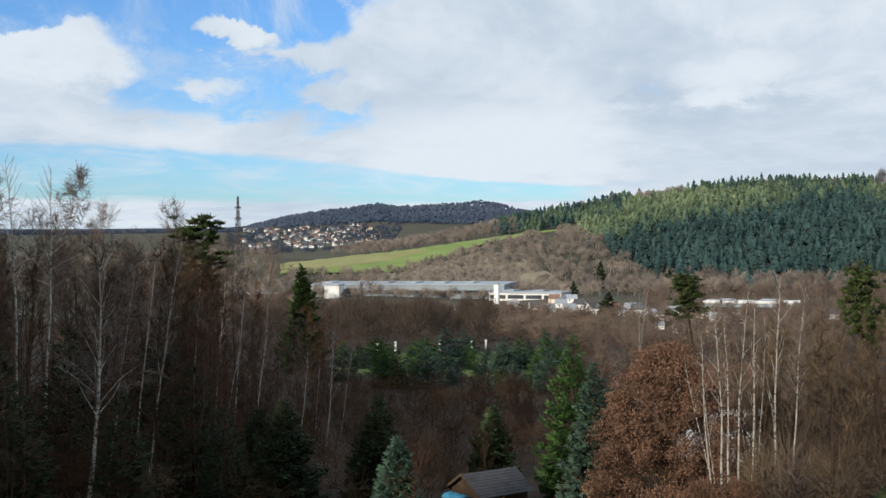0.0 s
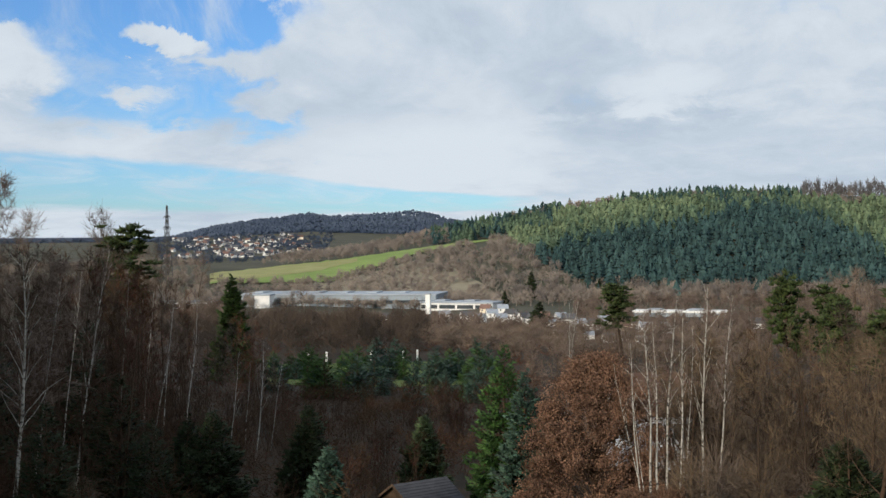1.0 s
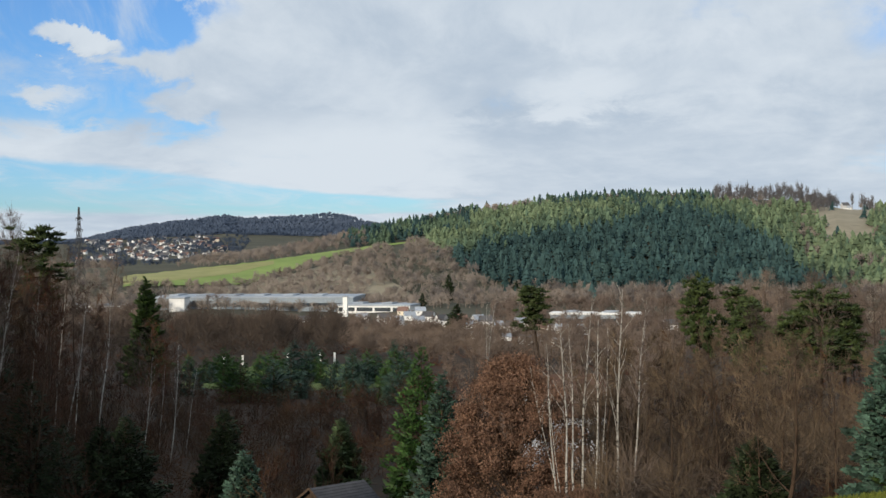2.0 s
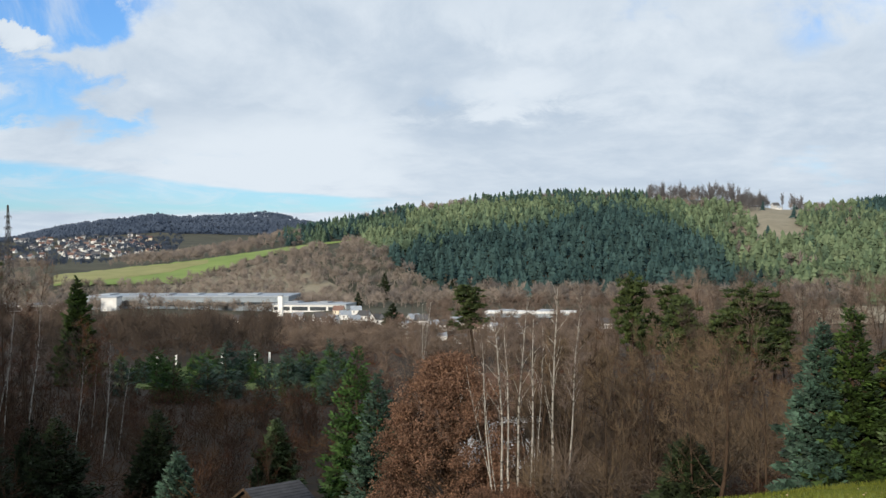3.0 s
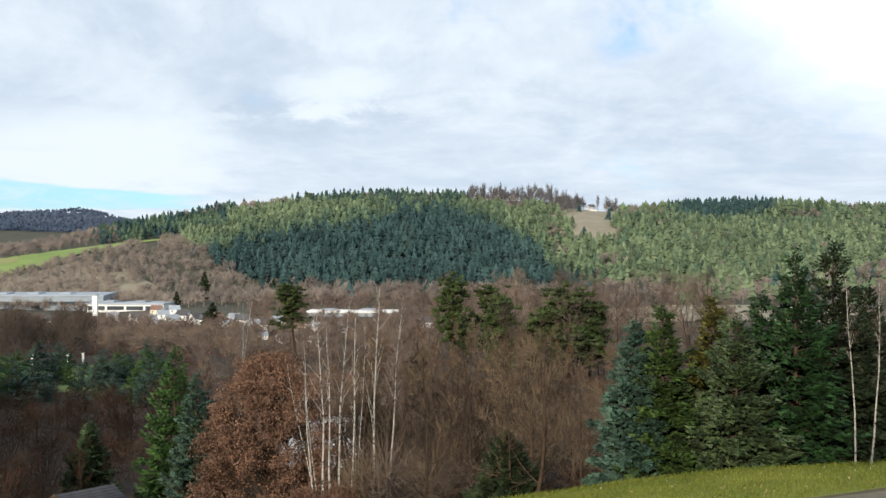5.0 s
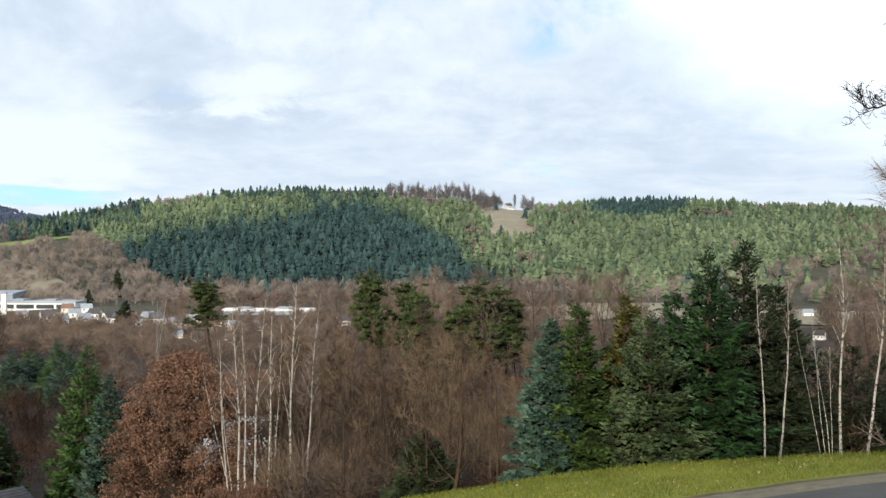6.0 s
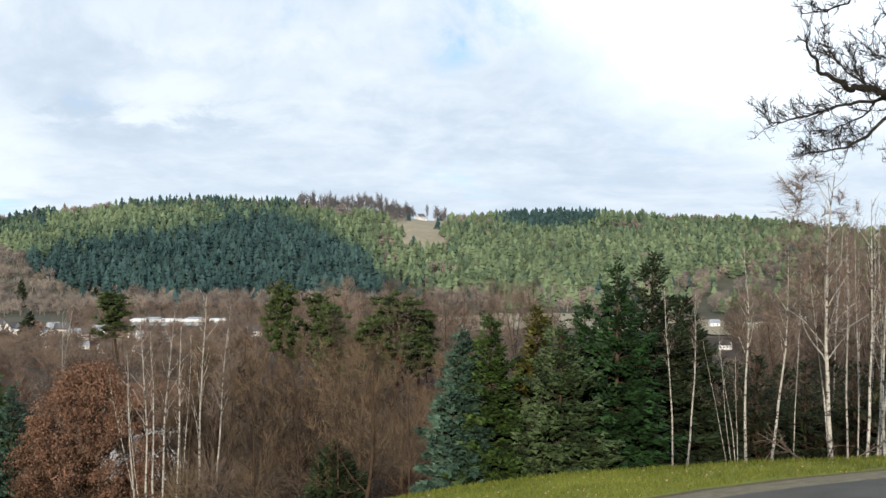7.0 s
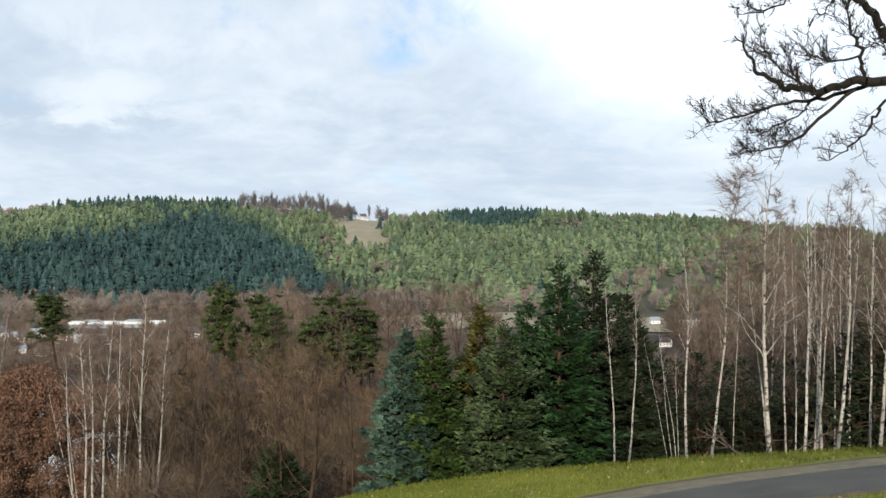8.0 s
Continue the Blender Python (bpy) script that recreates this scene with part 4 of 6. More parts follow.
def build_woods():
    rng = np.random.default_rng(5)
    got = {"dark": [], "light": [], "mixed": [], "bare": [], "low": [], "ridge": []}
    r = 560.0
    while r < 1225:
        az = -24.0
        while az < 53:
            a, d = az + rng.normal() * 0.12, r + rng.normal() * 3.0
            k = wood_kind(a, d, rng)
            leafless = k in ("bare", "ridge", "low")
            if k and not (leafless and rng.random() < (0.2 if k == "low" else 0.5 if r < 760 else 0.62)):
                got[k].append(np.array(spot(a, d)))
            az += math.degrees(4.6 / r) * rng.uniform(0.8, 1.25)
        r += 6.5 if r < 800 else 8.0
    far_conifers("spruce_forest", "dark blue-green spruce forest on the hillside, cloud shadow put into its colour", M["far_shadowed"], got["dark"], rng, 9.0, 2.8, blunt=0.55)
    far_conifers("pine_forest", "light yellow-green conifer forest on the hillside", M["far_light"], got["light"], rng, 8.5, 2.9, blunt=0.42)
    far_conifers("mixed_forest", "mid-green conifer forest between the shadow-coloured and the light trees", M["far_mid"], got["mixed"], rng, 9.0, 2.8, blunt=0.48)
    cut = rng.random(len(got["bare"])) < 0.6
    far_bare("bare_woodland", "leafless brown woodland at the foot of the hill", M["far_bare"], [p for p, c in zip(got["bare"], cut) if c], rng, 8.0, 3.6, 60, 0.17)
    far_bare("grey_woodland", "leafless grey woodland at the foot of the hill", M["far_grey"], [p for p, c in zip(got["bare"], cut) if not c], rng, 8.6, 3.4, 60, 0.17)
    far_bare("ridge_trees", "row of leafless trees along the ridge", M["ridge_twigs"], got["ridge"], rng, 16, 3.6, 60, 0.2, 9)
    far_bare("bare_thicket", "leafless brown thicket below the green field", M["far_bare"], got["low"], rng, 6.5, 3.4, 46, 0.16)
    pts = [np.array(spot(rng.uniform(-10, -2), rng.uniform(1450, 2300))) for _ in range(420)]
    far_bare("village_trees", "leafless trees between the village houses", M["hazy_wood"], pts, rng, 10, 6, 24, 0.5)
    pts = [np.array(spot(rng.uniform(-11, 28), rng.uniform(300, 560))) for _ in range(900)]
    pts += [np.array(spot(rng.uniform(7, 26), rng.uniform(540, 640))) for _ in range(260)]
    pts = [p for p in pts if not (-6.5 < math.degrees(math.atan2(p[0], p[1])) < 9.5 and math.hypot(p[0], p[1]) > 400)]
    pts = [p for p in pts if not (6.5 < math.degrees(math.atan2(p[0], p[1])) < 12.6 and math.hypot(p[0], p[1]) < 420 and rng.random() < 0.6)]
    far_bare("valley_trees", "leafless brown trees on the valley floor", M["valley_twigs"], pts, rng, 6.5, 3.2, 70, 0.10)
    for nm, a, b, tall in (("hedgerow_trees", -9, 2.5, 9.0), ("orchard_trees", 2.5, 18, 4.6)):
        pts = [np.array(spot(rng.uniform(a, b), rng.uniform(205, 310))) for _ in range(int(9 * (b - a)))]
        far_bare(nm, "leafless grey-brown trees behind the plantation", M["twig_grey"], pts, rng, tall, 3.2, 190, 0.045, 12)
    pts = [np.array(spot(rng.uniform(43, 54), rng.uniform(110, 330))) for _ in range(95)] + [np.array(spot(rng.uniform(30, 46), rng.uniform(260, 420))) for _ in range(46)]
    far_bare("slope_trees", "leafless brown trees beyond the birches", M["twig_grey"], pts, rng, 10.5, 3.2, 190, 0.040, 10)
    for nm, lab, mt in (("hillside_scrub", "leafless brown scrub on the slope behind the birches", "twig_brown"), ("pale_scrub", "leafless grey-brown scrub on the slope behind the birches", "twig_grey")):
        pts = [np.array(spot(rng.uniform(35.5, 52), 62 + 320 * rng.random() ** 1.3)) for _ in range(110)]
        far_bare(nm, lab, M[mt], pts, rng, 4.6, 2.8, 110, 0.025, 9)
    # the wooded hill in the distance, haze put into its tree colour
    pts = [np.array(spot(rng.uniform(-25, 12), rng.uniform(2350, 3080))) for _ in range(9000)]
    far_conifers("distant_woodland", "wooded hill in the distance, coloured blue-grey for haze", M["hazy_wood"], pts, rng, 8, 5.0, 2, 6, 0.4)


build_woods()

# ---------------------------------------------------------------- buildings


def house(label, w, d, h, roof_h, wall, roof, windows=3, group="", name="house"):
    """A gabled house, long side along x."""
    root = tagged(new(name), label, "house", group)
    bm = bmesh.new()
    v = [bm.verts.new(p) for p in ((-w / 2, -d / 2, -3), (w / 2, -d / 2, -3), (w / 2, d / 2, -3), (-w / 2, d / 2, -3),
                                   (-w / 2, -d / 2, h), (w / 2, -d / 2, h), (w / 2, d / 2, h), (-w / 2, d / 2, h),
                                   (-w / 2, 0, h + roof_h), (w / 2, 0, h + roof_h))]
    for f in ((0, 1, 5, 4), (2, 3, 7, 6), (3, 0, 4, 8, 7), (1, 2, 6, 9, 5), (0, 3, 2, 1)):
        bm.faces.new([v[i] for i in f])
    part("wall", bm, wall, root)
    bm = bmesh.new()
    o, t = 0.45, 0.22
    sl = roof_h / (d / 2)
    for s in (-1, 1):
        lo = [(-w / 2 - o, s * (d / 2 + o), h - o * sl + 0.05), (w / 2 + o, s * (d / 2 + o), h - o * sl + 0.05), (w / 2 + o, 0, h + roof_h + 0.05), (-w / 2 - o, 0, h + roof_h + 0.05)]
        a = [bm.verts.new(p) for p in lo]
        b = [bm.verts.new((p[0], p[1], p[2] + t)) for p in lo]
        for f in ((a[0], a[1], a[2], a[3]), (b[0], b[1], b[2], b[3]), (a[0], a[1], b[1], b[0]), (a[1], a[2], b[2], b[1]), (a[2], a[3], b[3], b[2]), (a[3], a[0], b[0], b[3])):
            bm.faces.new(f)
    part("roof", bm, roof, root)
    bm = bmesh.new()
    box(bm, (w * 0.18, -0.35, h + roof_h * 0.5), (w * 0.18 + 0.6, 0.25, h + roof_h + 0.9), 0.04)
    part("chimney", bm, M["tile_red"], root)
    for s in (-1, 1):
        for i in range(windows):
            x = w * ((i + 0.5) / windows - 0.5)
            bm = bmesh.new()
            box(bm, (x - 0.5, s * (d / 2 + 0.02) - 0.06, h * 0.45), (x + 0.5, s * (d / 2 + 0.02) + 0.06, h * 0.45 + 1.3), 0.02)
            part("window", bm, M["dark_glass"], root)
    for s in (-1, 1):
        bm = bmesh.new()
        box(bm, (s * (w / 2 + 0.02) - 0.06, -0.5, h * 0.75), (s * (w / 2 + 0.02) + 0.06, 0.5, h * 0.75 + 1.2), 0.02)
        part("window", bm, M["dark_glass"], root)
    return root


def stand(ob, az, r, turn, scale=1.0, lift=0.0):
    p = spot(az, r)
    ob.matrix_basis = Matrix.Translation((p.x, p.y, p.z + lift)) @ Euler((0, 0, radians(turn - az))).to_matrix().to_4x4() @ Matrix.Scale(scale, 4)
    return ob


def build_village():
    kinds = [
        house("white rendered house with a dark roof in the distant village", 13, 9, 5.5, 4, M["render"], M["slate"], 3, "houses of the distant village"),
        house("white rendered house with a red tiled roof in the distant village", 12, 9, 5, 4.2, M["render"], M["tile_red"], 3, "houses of the distant village"),
        house("cream rendered house with a red tiled roof in the distant village", 15, 10, 6.5, 4.5, M["render_warm"], M["tile_red"], 4, "houses of the distant village"),
        house("white house with a brown roof in the distant village", 11, 8.5, 5, 3.6, M["render"], M["tile_brown"], 3, "houses of the distant village"),
    ]
    rng = random.Random(11)
    first = set()
    for i in range(140):
        az, r = rng.gauss(-5.9, 1.5), rng.uniform(1620, 2300)
        if az > -3.0 or az < -9.5:
            continue
        k = 2 if az > -4.2 and rng.random() < 0.4 else rng.choice((0, 0, 0, 3, 1))
        ob = kinds[k] if k not in first else copy_thing(kinds[k], Matrix())
        first.add(k)
        stand(ob, az, r, rng.uniform(-50, 50), rng.uniform(0.5, 0.8))
    near = [
        house("white valley house with a dark slate roof", 10, 8, 4.5, 3.8, M["render"], M["slate"], 3, "houses in the valley"),
        house("white valley house with a grey roof", 9, 7.5, 4.2, 3.2, M["render"], M["pale_roof"], 2, "houses in the valley"),
        house("cream valley house with a red tiled roof", 9, 7.5, 4.2, 3.5, M["render_warm"], M["tile_red"], 2, "houses in the valley"),
    ]
    seats = [(8.6, 300, 1, 20), (9.2, 280, 0, -25), (10.0, 292, 1, 10), (10.9, 276, 0, 35), (11.6, 288, 1, -15), (12.4, 272, 1, 25), (7.6, 330, 1, -30),
             (3.3, 470, 1, -20), (5.9, 430, 1, 25), (6.4, 460, 0, -30), (6.0, 500, 1, 5), (5.2, 505, 2, -15), (8.7, 440, 1, 30), (9.1, 415, 0, -10), (10.7, 405, 1, 15), (0.0, 400, 1, -25), (2.2, 420, 2, 15),
             (4.3, 455, 0, 20), (4.9, 440, 1, -35), (5.5, 470, 1, 10), (7.0, 430, 0, 40), (7.5, 420, 0, -20), (7.9, 445, 2, 15), (8.3, 400, 1, -30),
             (9.6, 390, 1, 25), (10.3, 380, 0, -15), (11.2, 400, 1, 35), (11.6, 370, 2, 5), (12.1, 385, 0, -40), (12.6, 360, 1, 20), (13.6, 350, 1, -25),
             (17.6, 390, 0, 20), (19.3, 380, 1, -10), (21.8, 400, 0, 30), (38.9, 480, 1, 15), (41.0, 490, 0, -10), (42.7, 500, 1, 20),
             (43.9, 470, 2, 0), (45.3, 500, 1, 25), (39.4, 330, 0, -20), (43.3, 330, 1, 20), (-0.9, 430, 1, 10), (0.6, 440, 0, 30), (1.4, 415, 1, -20)]
    first = set()
    for az, r, k, turn in seats:
        ob = near[k] if k not in first else copy_thing(near[k], Matrix())
        first.add(k)
        stand(ob, az, r, turn, (0.28 if r < 400 else 0.4) if az > 36 else 0.46 if r > 400 else 0.40 if r > 340 else 0.26)
    stand(house("white farmhouse with a grey roof on the hilltop", 10, 8, 5, 4, M["render"], M["slate"], 3), 25.3, 1086, 30, 0.6, 0.3)
    stand(house("small white barn beside the hilltop farmhouse", 7, 5, 3.5, 2, M["render"], M["pale_roof"], 1, name="barn"), 25.5, 1068, -20, 0.55)
    stand(house("grey-white house with a brown tiled roof behind the trees", 6.0, 5.0, 4.2, 2.6, M["render_grey"], M["tile_brown"], 3), 12.7, 82, 14, 0.8, 0.6)


build_village()


def hall(label, name, w, d, h, az, r, turn, bands=1, wall=None, roof=None, lift=0.0):
    """A flat-roofed hall with a parapet, roof lights and a long window band."""
    root = tagged(new(name), label, "industrial building")
    bm = bmesh.new()
    box(bm, (-w / 2, -d / 2, -4), (w / 2, d / 2, h), 0.1)
    part("wall", bm, wall or M["grey_metal"], root)
    bm = bmesh.new()
    box(bm, (-w / 2 - 0.3, -d / 2 - 0.3, h), (w / 2 + 0.3, d / 2 + 0.3, h + 0.7), 0.1)
    part("roof", bm, roof or M["pale_roof"], root)
    for b in range(bands):
        n = max(4, int(w / 9))
        for i in range(n):
            x0, x1 = -w / 2 + w * (i + 0.06) / n, -w / 2 + w * (i + 0.94) / n
            bm = bmesh.new()
            box(bm, (x0, -d / 2 - 0.12, h * 0.45), (x1, -d / 2 + 0.05, h * 0.45 + 1.7))
            part("window", bm, M["dark_glass"], root)
    for i in range(int(w / 14)):
        bm = bmesh.new()
        x = -w / 2 + 7 + i * 14
        box(bm, (x - 2.5, -d * 0.2, h + 0.7), (x + 2.5, d * 0.2, h + 1.3), 0.15)
        part("roof_light", bm, M["pale_roof"], root)
    return stand(root, az, r, turn, 1.0, lift - 1.6)


hall("long grey factory hall with a pale flat roof and window band", "factory_hall", 96, 44, 7.2, -1.4, 600, -12)
hall("white gabled end block of the factory", "factory_block", 7, 12, 7.4, -5.1, 572, -12, 0, M["render"])
hall("low pale-roofed works hall", "works_hall", 34, 24, 4.4, 4.2, 560, -18, 1, M["render"])
hall("long low building with a white roof edge in the valley", "long_building", 31, 12, 5.4, 14.2, 430, -4, 1, M["grey_metal"], M["render"])
hall("pale low building beside the factory", "low_building", 26, 14, 4.5, -8.4, 600, 6, 1, M["render"])


def white_tower():
    root = tagged(new("tower"), "white square tower beside the factory", "tower")
    bm = bmesh.new()
    box(bm, (-1.0, -1.0, -3), (1.0, 1.0, 11.5), 0.08)
    part("shaft", bm, M["render"], root)
    bm = bmesh.new()
    box(bm, (-1.2, -1.2, 11.5), (1.2, 1.2, 12.1), 0.08)
    part("cap", bm, M["pale_roof"], root)
    stand(root, 2.5, 520, -12, 1.0, -3.2)


white_tower()


def pylon(az, r, h):
    root = tagged(new("power_pylon"), "dark steel lattice power pylon", "pylon")
    segs = [[], [], []]
    w = lambda z: 2.6 * (1 - z / h) ** 1.25 + 0.28
    zs = [h * k for k in (-0.02, 0.12, 0.25, 0.37, 0.48, 0.58, 0.67, 0.75, 0.82, 0.89, 0.95, 1.0)]
    cs = ((1, 1), (-1, 1), (-1, -1), (1, -1))
    for a, b in zip(zs, zs[1:]):
        for i, (cx, cy) in enumerate(cs):
            dx, dy = cs[(i + 1) % 4]
            p, q = (cx * w(a), cy * w(a), a), (cx * w(b), cy * w(b), b)
            p2, q2 = (dx * w(a), dy * w(a), a), (dx * w(b), dy * w(b), b)
            segs[0].append([*p, *q, 0.24, 0.20])
            segs[1].append([*p, *q2, 0.11, 0.11])
            segs[1].append([*p2, *q, 0.11, 0.11])
            segs[1].append([*q, *q2, 0.10, 0.10])
    for z, l in ((h * 0.72, 2.6), (h * 0.86, 2.2)):
        for s in (-1, 1):
            segs[2].append([0, 0, z + 0.8, s * l, 0, z, 0.2, 0.12])
            segs[2].append([0, 0, z - 0.6, s * l, 0, z, 0.2, 0.12])
            segs[2].append([s * l, 0, z, s * l, 0, z - 1.6, 0.16, 0.16])
    for i in range(0, 12, 3):
        child("cross_arm", mesh_of("cross_arm", *tubes(segs[2][i:i + 3], 4), M["steel"]), root)
    for nm, sg in zip(("leg_frame", "bracing"), segs):
        child(nm, mesh_of(nm, *tubes(sg, 4), M["steel"]), root)
    stand(root, az, r, 35)


pylon(-9.52, 760, 47)


def shed(az, r, turn):
    """Garden shed with a felt roof; stacked logs and a tarpaulin under the gable."""
    root = tagged(new("garden_shed"), "wooden garden shed with a dark tiled felt roof", "shed")
    w, d, h, rh = 3.6, 3.3, 2.1, 1.0
    bm = bmesh.new()
    for x0, x1, y0, y1 in ((-w / 2, w / 2, -d / 2, -d / 2 + 0.1), (-w / 2, w / 2, d / 2 - 0.1, d / 2), (-w / 2, -w / 2 + 0.1, -d / 2 + 0.1, d / 2 - 0.1), (w / 2 - 0.1, w / 2, -d / 2 + 0.1, d / 2 - 0.1)):
        box(bm, (x0, y0, -0.6), (x1, y1, h), 0.01)
    part("wall", bm, M["wood"], root)
    bm = bmesh.new()
    for s in (-1, 1):
        v = [bm.verts.new(p) for p in ((s * w / 2, -d / 2, h), (s * w / 2, d / 2, h), (s * w / 2, 0, h + rh * 0.95))]
        u = [bm.verts.new((p.co.x - s * 0.08, p.co.y, p.co.z)) for p in v]
        bm.faces.new(v), bm.faces.new(u)
        for i in range(3):
            bm.faces.new((v[i], v[(i + 1) % 3], u[(i + 1) % 3], u[i]))
    part("gable", bm, M["wood"], root)
    n = 9
    for s in (-1, 1):
        for i in range(n):
            a, b = i / n, (i + 1) / n
            y0, y1 = s * (d / 2 + 0.35) * (1 - a), s * (d / 2 + 0.35) * (1 - b)
            z0, z1 = h - 0.2 + (rh + 0.2) * a, h - 0.2 + (rh + 0.2) * b
            bm = bmesh.new()
            vs = [bm.verts.new(p) for p in ((-w / 2 - 0.35, y0, z0 + 0.06), (w / 2 + 0.35, y0, z0 + 0.06), (w / 2 + 0.35, y1, z1 + 0.03), (-w / 2 - 0.35, y1, z1 + 0.03),
                                            (-w / 2 - 0.35, y0, z0), (w / 2 + 0.35, y0, z0), (w / 2 + 0.35, y1, z1), (-w / 2 - 0.35, y1, z1))]
            for f in ((0, 1, 2, 3), (4, 5, 6, 7), (0, 1, 5, 4), (1, 2, 6, 5), (2, 3, 7, 6), (3, 0, 4, 7)):
                bm.faces.new([vs[q] for q in f])
            part("roof_course", bm, M["felt"], root)
    for s in (-1, 1):
        bm = bmesh.new()
        a, b = Vector((-w / 2 - 0.4, s * (d / 2 + 0.38), h - 0.28)), Vector((-w / 2 - 0.4, 0, h + rh))
        vs = []
        for p in (a, b):
            for dx, dz in ((-0.03, -0.09), (0.03, -0.09), (0.03, 0.09), (-0.03, 0.09)):
                vs.append(bm.verts.new((p.x + dx, p.y, p.z + dz)))
        for f in ((0, 1, 2, 3), (4, 5, 6, 7), (0, 1, 5, 4), (1, 2, 6, 5), (2, 3, 7, 6), (3, 0, 4, 7)):
            bm.faces.new([vs[q] for q in f])
        part("barge_board", bm, M["wood"], root)
    bm = bmesh.new()
    box(bm, (-0.9, -d / 2 - 0.04, 0.2), (-0.1, -d / 2 - 0.005, 1.7), 0.01)
    part("board", bm, M["yellow"], root, "yellow painted board")
    return stand(root, az, r, turn, 1.0, -0.5)


SHED = (2.1, 60.0)

hut = shed(*SHED, 38)
hut.matrix_basis = hut.matrix_basis @ Matrix.Scale(0.78, 4)


def wood_pile():
    """Cut logs stacked in front of the shed's gable, a blue tarpaulin hanging over their front."""
    rng = random.Random(4)
    root = tagged(new("wood_pile"), "pile of cut firewood logs beside the shed", "firewood")
    for row in range(5):
        for i in range(9 - row // 2):
            y, z, rad = -1.0 + i * 0.24 + 0.12 * (row % 2), 0.1 + row * 0.2, rng.uniform(0.09, 0.12)
            bm = bmesh.new()
            bmesh.ops.create_cone(bm, cap_ends=True, segments=8, radius1=rad, radius2=rad * 0.9, depth=rng.uniform(0.5, 0.7),
                                  matrix=Matrix.Translation((rng.uniform(-0.05, 0.05), y, z)) @ Euler((0, radians(90), rng.uniform(-0.1, 0.1))).to_matrix().to_4x4())
            part("log", bm, M["log_end"], root)
    base = hut.matrix_basis @ Matrix.Translation((-2.5, 0.1, 0))
    p = base.translation
    p.z = ground_xy(p.x, p.y)
    root.matrix_basis = base
    top = tagged(new("tarpaulin", None), "creased blue tarpaulin draped over firewood", "tarpaulin")
    bm = bmesh.new()
    bmesh.ops.create_grid(bm, x_segments=8, y_segments=12, size=0.5)
    for v in bm.verts:
        u = v.co.x + 0.5
        v.co = Vector((-0.5 + 0.75 * u, v.co.y * 2.0 - 0.1, 1.16 - (0.8 * (0.35 - u) if u < 0.35 else 0) + 0.03 * math.sin(v.co.y * 17 + u * 5)))
    bmesh.ops.solidify(bm, geom=list(bm.faces), thickness=0.015)
    part("sheet", bm, M["tarp"], top)
    top.matrix_basis = base


wood_pile()

# ---------------------------------------------------------------- near conifers at the edge of the lawn
CON = dict(whorls=24, per=11, sprays=58, size=0.21, ragged=0.25, fat=0.46, flat=0.75, droop=0.30)
REAR = dict(whorls=26, per=11, sprays=46, size=0.24, ragged=0.24, fat=0.46, flat=0.75, droop=0.28)
spr = [
    ("blue_spruce", "blue-green spruce with dense drooping branches", "blue_spruce", 31, 27.25, 38.4, -3.2, 1.22),
    ("spruce", "mid-green spruce beside the blue spruce", "spruce", 32, 28.6, 38.5, -2.45, 1.45),
    ("spruce", "olive-brown topped spruce behind others", "olive_spruce", 33, 30.8, 41.5, -2.0, 1.6),
    ("spruce", "grey-green dense spruce at the lawn edge", "grey_spruce", 34, 31.9, 38.6, -2.8, 1.75),
    ("fir_tree", "tall deep green fir with spreading branches", "deep_spruce", 35, 34.5, 40.6, 0.1, 1.8),
    # these two get needles darkened in colour for shade
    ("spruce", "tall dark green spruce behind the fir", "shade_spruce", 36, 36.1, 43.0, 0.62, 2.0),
    ("spruce", "spruce between birches with needles coloured dark for shade", "shade_spruce", 37, 37.5, 44.5, -1.3, 1.9),
    ("spruce", "dark green young spruce behind the grey-green one", "deep_spruce", 38, 33.0, 41.5, -1.9, 1.7),
]
for nm, lab, mt, seed, az, r, h, rad in spr:
    put("near%d" % seed, az, r, lambda: conifer(nm, lab, seed, reach(az, r, h), rad, M[mt], **(REAR if r > 40 else CON)), turn=0)

small = [
    ("blue_spruce", "blue-green spruce beside the withered oak", "blue_spruce", 41, 7.0, 57, 7.0, 1.75),
    ("spruce", "bright green conifer behind the blue spruce", "bright_spruce", 42, 6.05, 63, 8.4, 2.0),
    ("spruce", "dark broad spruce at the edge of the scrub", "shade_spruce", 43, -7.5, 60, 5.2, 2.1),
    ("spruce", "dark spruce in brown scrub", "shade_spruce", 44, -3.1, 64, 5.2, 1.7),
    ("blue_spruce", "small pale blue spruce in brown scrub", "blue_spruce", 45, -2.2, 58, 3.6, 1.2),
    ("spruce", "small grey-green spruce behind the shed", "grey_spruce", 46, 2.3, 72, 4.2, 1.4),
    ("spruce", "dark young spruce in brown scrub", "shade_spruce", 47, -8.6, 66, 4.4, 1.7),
    ("spruce", "dark slender spruce rising from bare trees", "spruce", 48, -6.57, 165, reach(-6.57, 165, -1.05), 2.9),
]
small.append(("spruce", "low broad dark conifer below the lawn", "shade_spruce", 40, 21.4, 45, 2.6, 1.3))
for nm, lab, mt, seed, az, r, h, rad in small:
    put("small%d" % seed, az, r, lambda: conifer(nm, lab, seed, h, rad, M[mt], whorls=27, per=11, sprays=40, size=0.25 if r < 100 else 0.7, fat=0.46, flat=0.75), turn=0)

